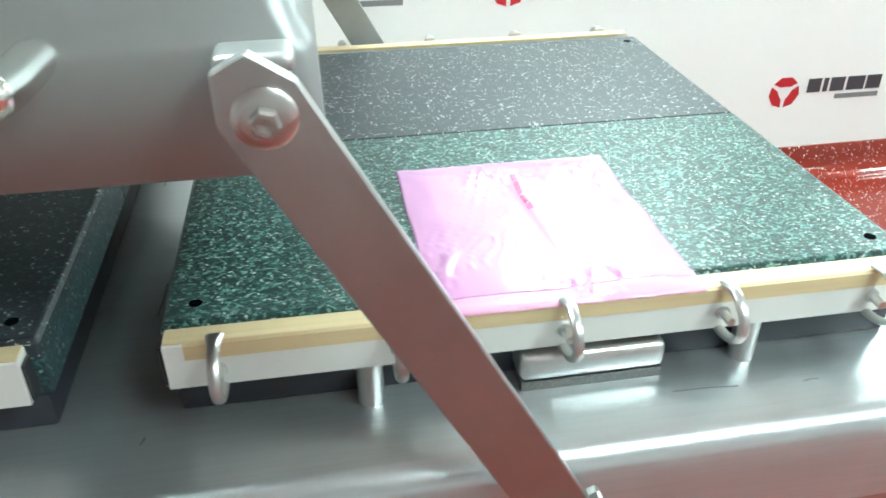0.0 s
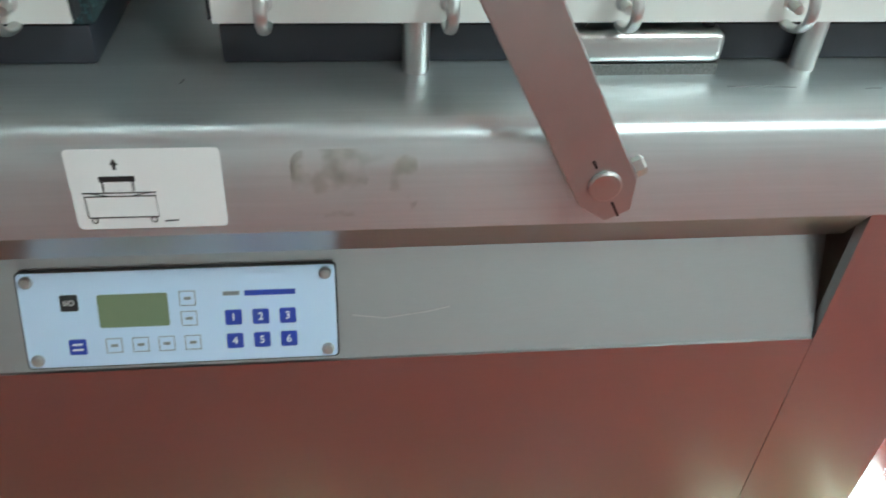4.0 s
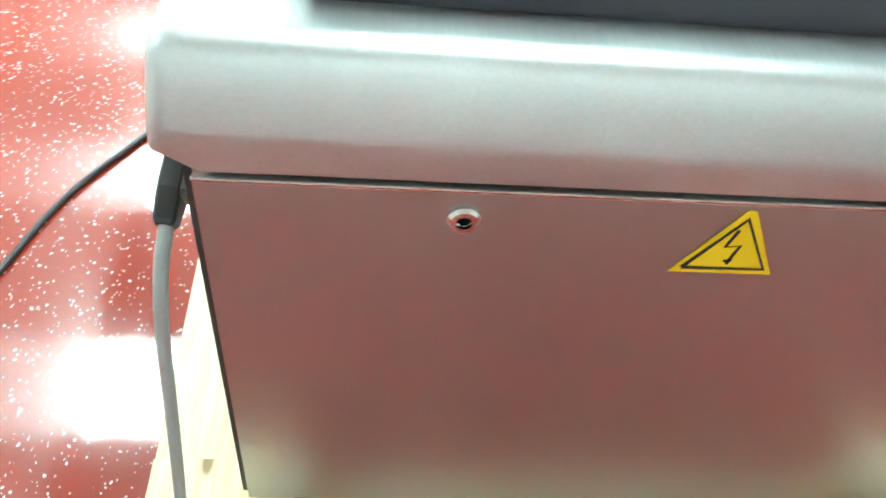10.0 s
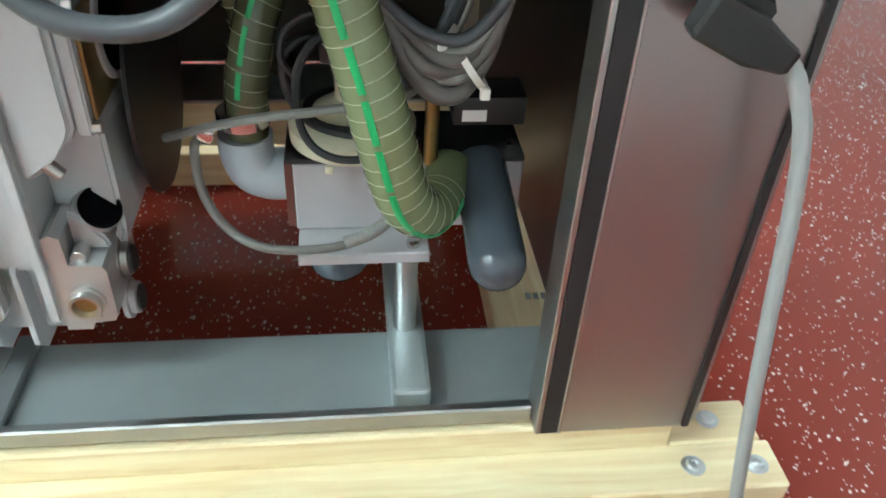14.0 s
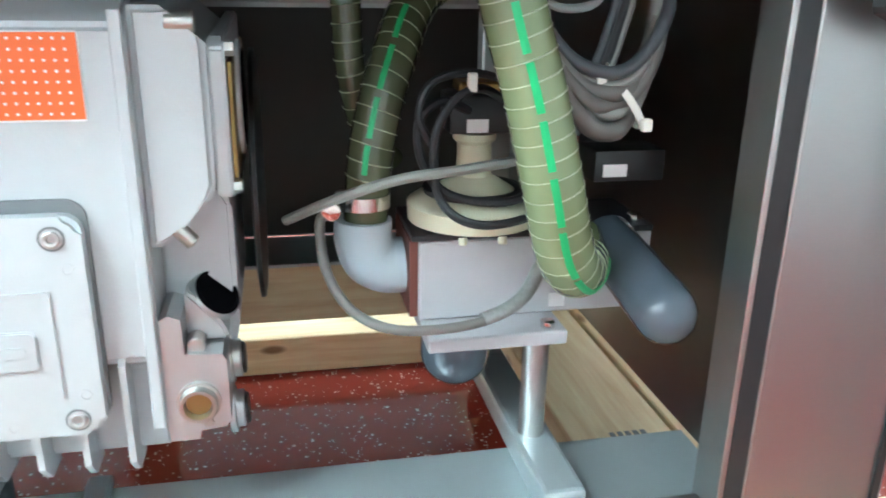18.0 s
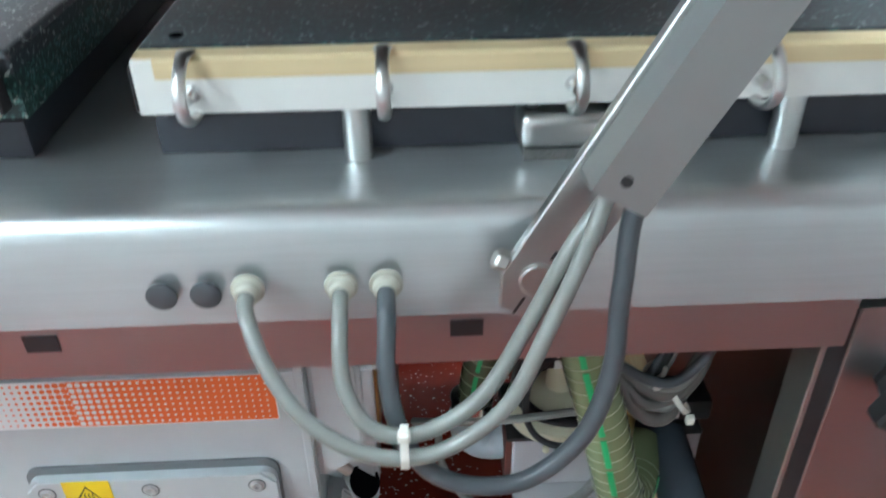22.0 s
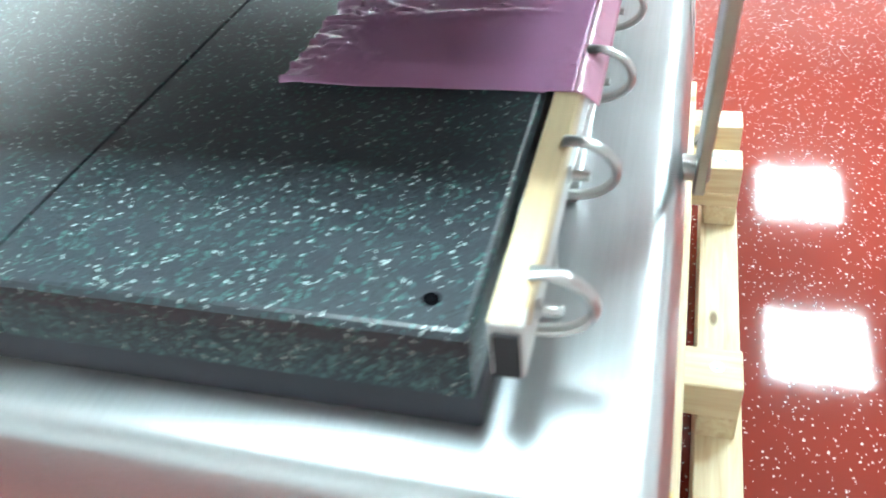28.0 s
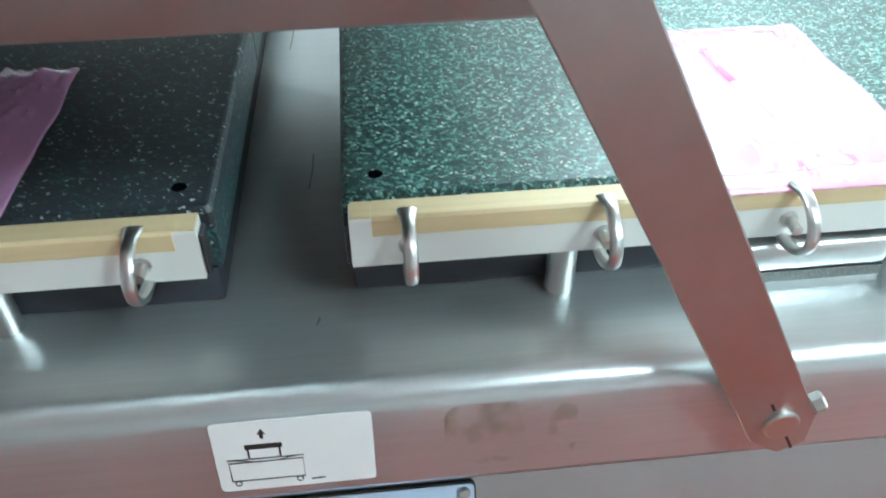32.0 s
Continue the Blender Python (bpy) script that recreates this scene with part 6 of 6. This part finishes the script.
for c, a in (((-0.514, 0.349, 0.684), 35), ((-0.492, 0.334, 0.706), -50)):
    m = Matrix.Translation(c) @ Euler((0, radians(a), 0)).to_matrix().to_4x4()
    bm = bmesh.new()
    ring = []
    for rx, ry in ((0.028, 0.020), (0.030, 0.022)) if a > 0 else ((0.016, 0.014), (0.018, 0.016)):
        for yy in (-0.003, 0.003):
            ring.append([m @ Vector((yy, ry * math.sin(q) * 0.8, rx * math.cos(q) * 0.75)) for q in (2 * math.pi * i / 20 for i in range(20))])
    add_loft(bm, [ring[0], ring[1], ring[3], ring[2], ring[0]], False, False)
    tie_ = part("nylon_tie", bm, TIE, bundle, "white nylon tie", True)
    h_ = m @ Vector((0, 0.020, -0.016 if a > 0 else -0.004))
    part("tie_head", box(h_ - Vector((0.004, 0.003, 0.005)), h_ + Vector((0.004, 0.004, 0.005)), 0.001), TIE, tie_)

# ---- lid control cables: from the glands down in a loop and up into the duct
def in_duct(b, y):
    """Stations inside the cable duct, along the swing arm, and on to the lid."""
    return [on_arm(a, b, y) for a in (0.11, 0.22, 0.335, 0.40)] + [on_arm(0.46, b, 0.470)]


for nm, pts, r, mat, lb in (
        ("control_cable", [(-0.129, 0.466, 0.918), (-0.131, 0.484, 0.912), (-0.146, 0.512, 0.888), (-0.170, 0.534, 0.862), (-0.202, 0.546, 0.842), (-0.238, 0.549, 0.833), (-0.275, 0.547, 0.842), (-0.312, 0.540, 0.872), (-0.338, 0.528, 0.925), (-0.364, 0.512, 0.985), *in_duct(0.008, 0.497)], 0.0060, CABLE_CLEAR, "translucent grey control cable looping from gland to duct"),
        ("control_cable", [(-0.197, 0.466, 0.918), (-0.197, 0.490, 0.908), (-0.198, 0.516, 0.880), (-0.210, 0.532, 0.856), (-0.232, 0.538, 0.844), (-0.262, 0.536, 0.848), (-0.297, 0.528, 0.872), (-0.326, 0.516, 0.920), (-0.356, 0.505, 0.980), *in_duct(-0.003, 0.488)], 0.0060, CABLE_CLEAR, "translucent grey control cable looping from gland to duct"),
        ("control_cable", [(-0.230, 0.466, 0.918), (-0.230, 0.488, 0.905), (-0.229, 0.510, 0.870), (-0.238, 0.528, 0.832), (-0.258, 0.540, 0.808), (-0.290, 0.545, 0.796), (-0.330, 0.545, 0.802), (-0.368, 0.538, 0.838), (-0.385, 0.526, 0.890), (-0.388, 0.514, 0.945), *in_duct(-0.010, 0.498)], 0.0070, CABLE_DARK, "dark grey control cable looping low behind the lip")):
    part(nm, tube(pts, r, 10, 7), mat, None, lb, True, "cable", "lid control cables")
tie = empty("cable_tie", (-0.240, 0.543, 0.838), "white nylon tie binding two control cables", "cable tie")
bm = bmesh.new()
add_loft(bm, [[(-0.240 + dx, 0.543 + 0.014 * math.sin(q) * s, 0.838 + 0.015 * math.cos(q) * s) for q in (2 * math.pi * i / 16 for i in range(16))] for dx, s in ((-0.003, 0.95), (-0.003, 1.08), (0.003, 1.08), (0.003, 0.95), (-0.003, 0.95))], False, False)
part("loop", bm, TIE, tie, "", True)
part("head", box((-0.2445, 0.546, 0.851), (-0.2355, 0.554, 0.860), 0.0015), TIE, tie)

# ---- mains cord
cord = empty("power_cord", (-0.67, 0.45, 0.75), "grey mains cord with a black right-angled plug in the rear post", "power cord")
d1 = Vector((-0.90, 0.10, -0.42)).normalized()
up = Vector((-0.42, 0.0, 0.90)).normalized()
octagon = ((1, 0.75), (0.8, 1), (-0.8, 1), (-1, 0.75), (-1, -0.75), (-0.8, -1), (0.8, -1), (1, -0.75))
bm = bmesh.new()
rings = []
for y_, a, b, dx, dz in ((0.4325, 0.024, 0.019, -0.676, 0.783), (0.4365, 0.024, 0.019, -0.676, 0.783), (0.4380, 0.021, 0.0165, -0.675, 0.778), (0.456, 0.020, 0.016, -0.673, 0.770)):
    rings.append([Vector((dx, y_, dz)) + d1 * a * p + up * b * q for p, q in octagon])
add_loft(bm, rings)
part("socket_base", bm, BLACK_PLASTIC, cord, "black appliance socket", True)
bm = bmesh.new()
c0 = Vector((-0.643, 0.465, 0.775))
out = d1.cross(up).normalized()
rings = []
for s_, a, b in ((-0.004, 0.013, 0.009), (0.0, 0.0160, 0.0110), (0.040, 0.0165, 0.0110), (0.055, 0.0125, 0.0105), (0.067, 0.0100, 0.0100), (0.071, 0.008, 0.008)):
    rings.append([c0 + d1 * s_ + up * a * p + out * b * q for p, q in octagon])
add_loft(bm, rings)
part("plug", bm, BLACK_PLASTIC, cord, "black moulded right-angled plug")
e0 = c0 + d1 * 0.066
part("cord", tube([tuple(e0), tuple(e0 + d1 * 0.012 + Vector((0, 0, -0.006))), (-0.720, 0.476, 0.722), (-0.731, 0.480, 0.690), (-0.740, 0.486, 0.630), (-0.751, 0.492, 0.530), (-0.772, 0.502, 0.365), (-0.790, 0.510, 0.260), (-0.822, 0.545, 0.110), (-0.865, 0.62, 0.016), (-0.96, 0.75, 0.009), (-1.12, 0.89, 0.009), (-1.35, 1.0, 0.009), (-1.8, 1.15, 0.009)], 0.0068, 12, 8), CABLE_GREY, cord, "round grey mains cord", True)
part("floor_cable", tube([(-1.6, 1.28, 0.007), (-0.9, 1.24, 0.007), (-0.254, 1.028, 0.007), (0.05, 0.93, 0.007), (0.295, 0.79, 0.007), (0.50, 0.70, 0.007), (0.70, 0.635, 0.007), (0.90, 0.61, 0.007), (1.02, 0.605, 0.007)], 0.0065, 10, 8), BLACK, None, "thin black cable lying on the red floor", True, "cable")

# ---- pallet
pallet = empty("pallet", (0, 0, 0), "heavy pallet of fresh sawn pine timbers with zinc screws", "pallet")


def timber(name, lo, hi, label=""):
    """A sawn timber with eased edges; its long side lies along its own x for the grain."""
    size = [hi[i] - lo[i] for i in range(3)]
    longest = size.index(max(size))
    half = [s / 2 for s in size]
    swap = longest == 1
    if swap:
        half[0], half[1] = half[1], half[0]
    bm = box([-h for h in half], half, 0.0025)
    ob = part(name, bm, WOOD, None, label)
    hang(ob, pallet)
    ob.location = [(lo[i] + hi[i]) / 2 for i in range(3)]
    if swap:
        ob.rotation_euler = (0, 0, radians(90))
    return ob


timber("beam", (-0.868, -0.506, 0.205), (1.0, -0.4470, 0.283))
timber("beam", (-0.745, -0.4465, 0.1755), (0.745, -0.405, 0.3188))
timber("beam", (-0.857, 0.4225, 0.205), (1.0, 0.482, 0.283))
timber("beam", (-0.745, 0.385, 0.1755), (0.745, 0.4220, 0.3188))
timber("skid", (-0.81, -0.628, 0.0), (1.05, -0.540, 0.080))
timber("skid", (-0.90, 0.503, 0.0), (1.05, 0.612, 0.080))
timber("deck_board", (-0.7635, -0.628, 0.136), (-0.612, 0.49, 0.175))
timber("deck_board", (-0.862, -0.51, 0.136), (-0.7705, 0.49, 0.175))
timber("spacer_block", (-0.800, -0.628, 0.0805), (-0.612, -0.540, 0.1355))
timber("spacer_block", (-0.885, 0.4905, 0.0805), (-0.612, 0.600, 0.1355))
timber("deck_board", (0.645, -0.620, 0.136), (0.727, 0.49, 0.1755))
timber("deck_board", (0.830, -0.624, 0.136), (0.910, 0.49, 0.1755))
timber("spacer_block", (0.645, -0.620, 0.0805), (0.910, -0.546, 0.1355))
timber("spacer_block", (0.645, 0.4905, 0.0805), (0.910, 0.600, 0.1355))
timber("cross_block", (0.645, -0.620, 0.1760), (0.727, -0.5065, 0.250))
timber("cross_block", (0.830, -0.624, 0.1760), (0.910, -0.5065, 0.250))
timber("cross_block", (-0.008, -0.612, 0.140), (0.088, -0.5065, 0.226))
timber("spacer_block", (-0.008, -0.612, 0.0805), (0.088, -0.540, 0.1395))
timber("cross_block", (-0.068, 0.4825, 0.190), (0.450, 0.568, 0.272))
timber("spacer_block", (-0.044, 0.5035, 0.0805), (0.440, 0.585, 0.1895))
timber("corner_block", (-0.850, 0.365, 0.1760), (-0.7460, 0.4220, 0.2828))
timber("corner_block", (-0.866, -0.4465, 0.1760), (-0.7460, -0.385, 0.2828))


def wood_screw(x, y, z, r=0.011, stand=0.0, tilt=(0, 0, 1)):
    bm = turned((x, y, z - 0.001), tilt, [(0, r * 0.4), (stand, r * 0.4), (stand + 0.0005, r * 1.5), (stand + 0.002, r * 1.5), (stand + 0.003, r), (stand + 0.006, r * 0.8), (stand + 0.007, r * 0.4), (stand + 0.0055, r * 0.3), (stand + 0.005, 0.0005)], 16)
    part("screw", bm, SCREW, pallet, "zinc-plated screw head", True)


for sx, sy, sz in ((0.056, -0.468, 0.283), (0.041, -0.566, 0.226), (0.68, -0.585, 0.250), (0.70, -0.555, 0.250), (0.866, -0.575, 0.250), (-0.830, 0.455, 0.283), (-0.800, 0.392, 0.2828), (-0.762, 0.452, 0.283), (-0.835, -0.420, 0.2828), (0.05, 0.455, 0.283), (-0.5, -0.475, 0.283), (0.6, -0.475, 0.283)):
    wood_screw(sx, sy, sz, 0.0085)
wood_screw(0.004, 0.522, 0.272, 0.007, 0.045, (0.25, -0.1, 1))
wood_screw(0.004, 0.522, 0.272, 0.0085)
letters("43558.1", 0.046, lambda x, y, z: (0.114 - x, 0.548 - y, 0.2723 + z), GREY_INK, "pencil_mark", pallet, 0.0001)
for k in range(5):
    part("stamp_mark", box((-0.725 + 0.0115 * k, 0.046, 0.1751), (-0.7175 + 0.0115 * k, 0.060, 0.1755)), GREY_INK, pallet)
bm = bmesh.new()
rings = []
for k in range(15):
    f = k / 14
    w = 0.017 * math.sin(math.pi * (0.06 + 0.88 * f)) ** 0.7
    cx, cy, cz = -0.764 - 0.012 * math.sin(math.pi * f), 0.232 + 0.098 * f, 0.1758
    lift = 0.010 * (0.4 + 0.6 * f) + 0.003 * math.sin(9 * f)
    rings.append([(cx - w, cy, cz + 0.001), (cx - w * 0.5, cy, cz + lift * 0.8), (cx + w * 0.3, cy, cz + lift), (cx + w, cy, cz + 0.004), (cx + w * 0.4, cy, cz), (cx - w * 0.4, cy, cz)])
add_loft(bm, rings)
part("paper_scrap", bm, LABEL_WHITE, None, "curled scrap of white paper caught on the pallet board", True, "paper")
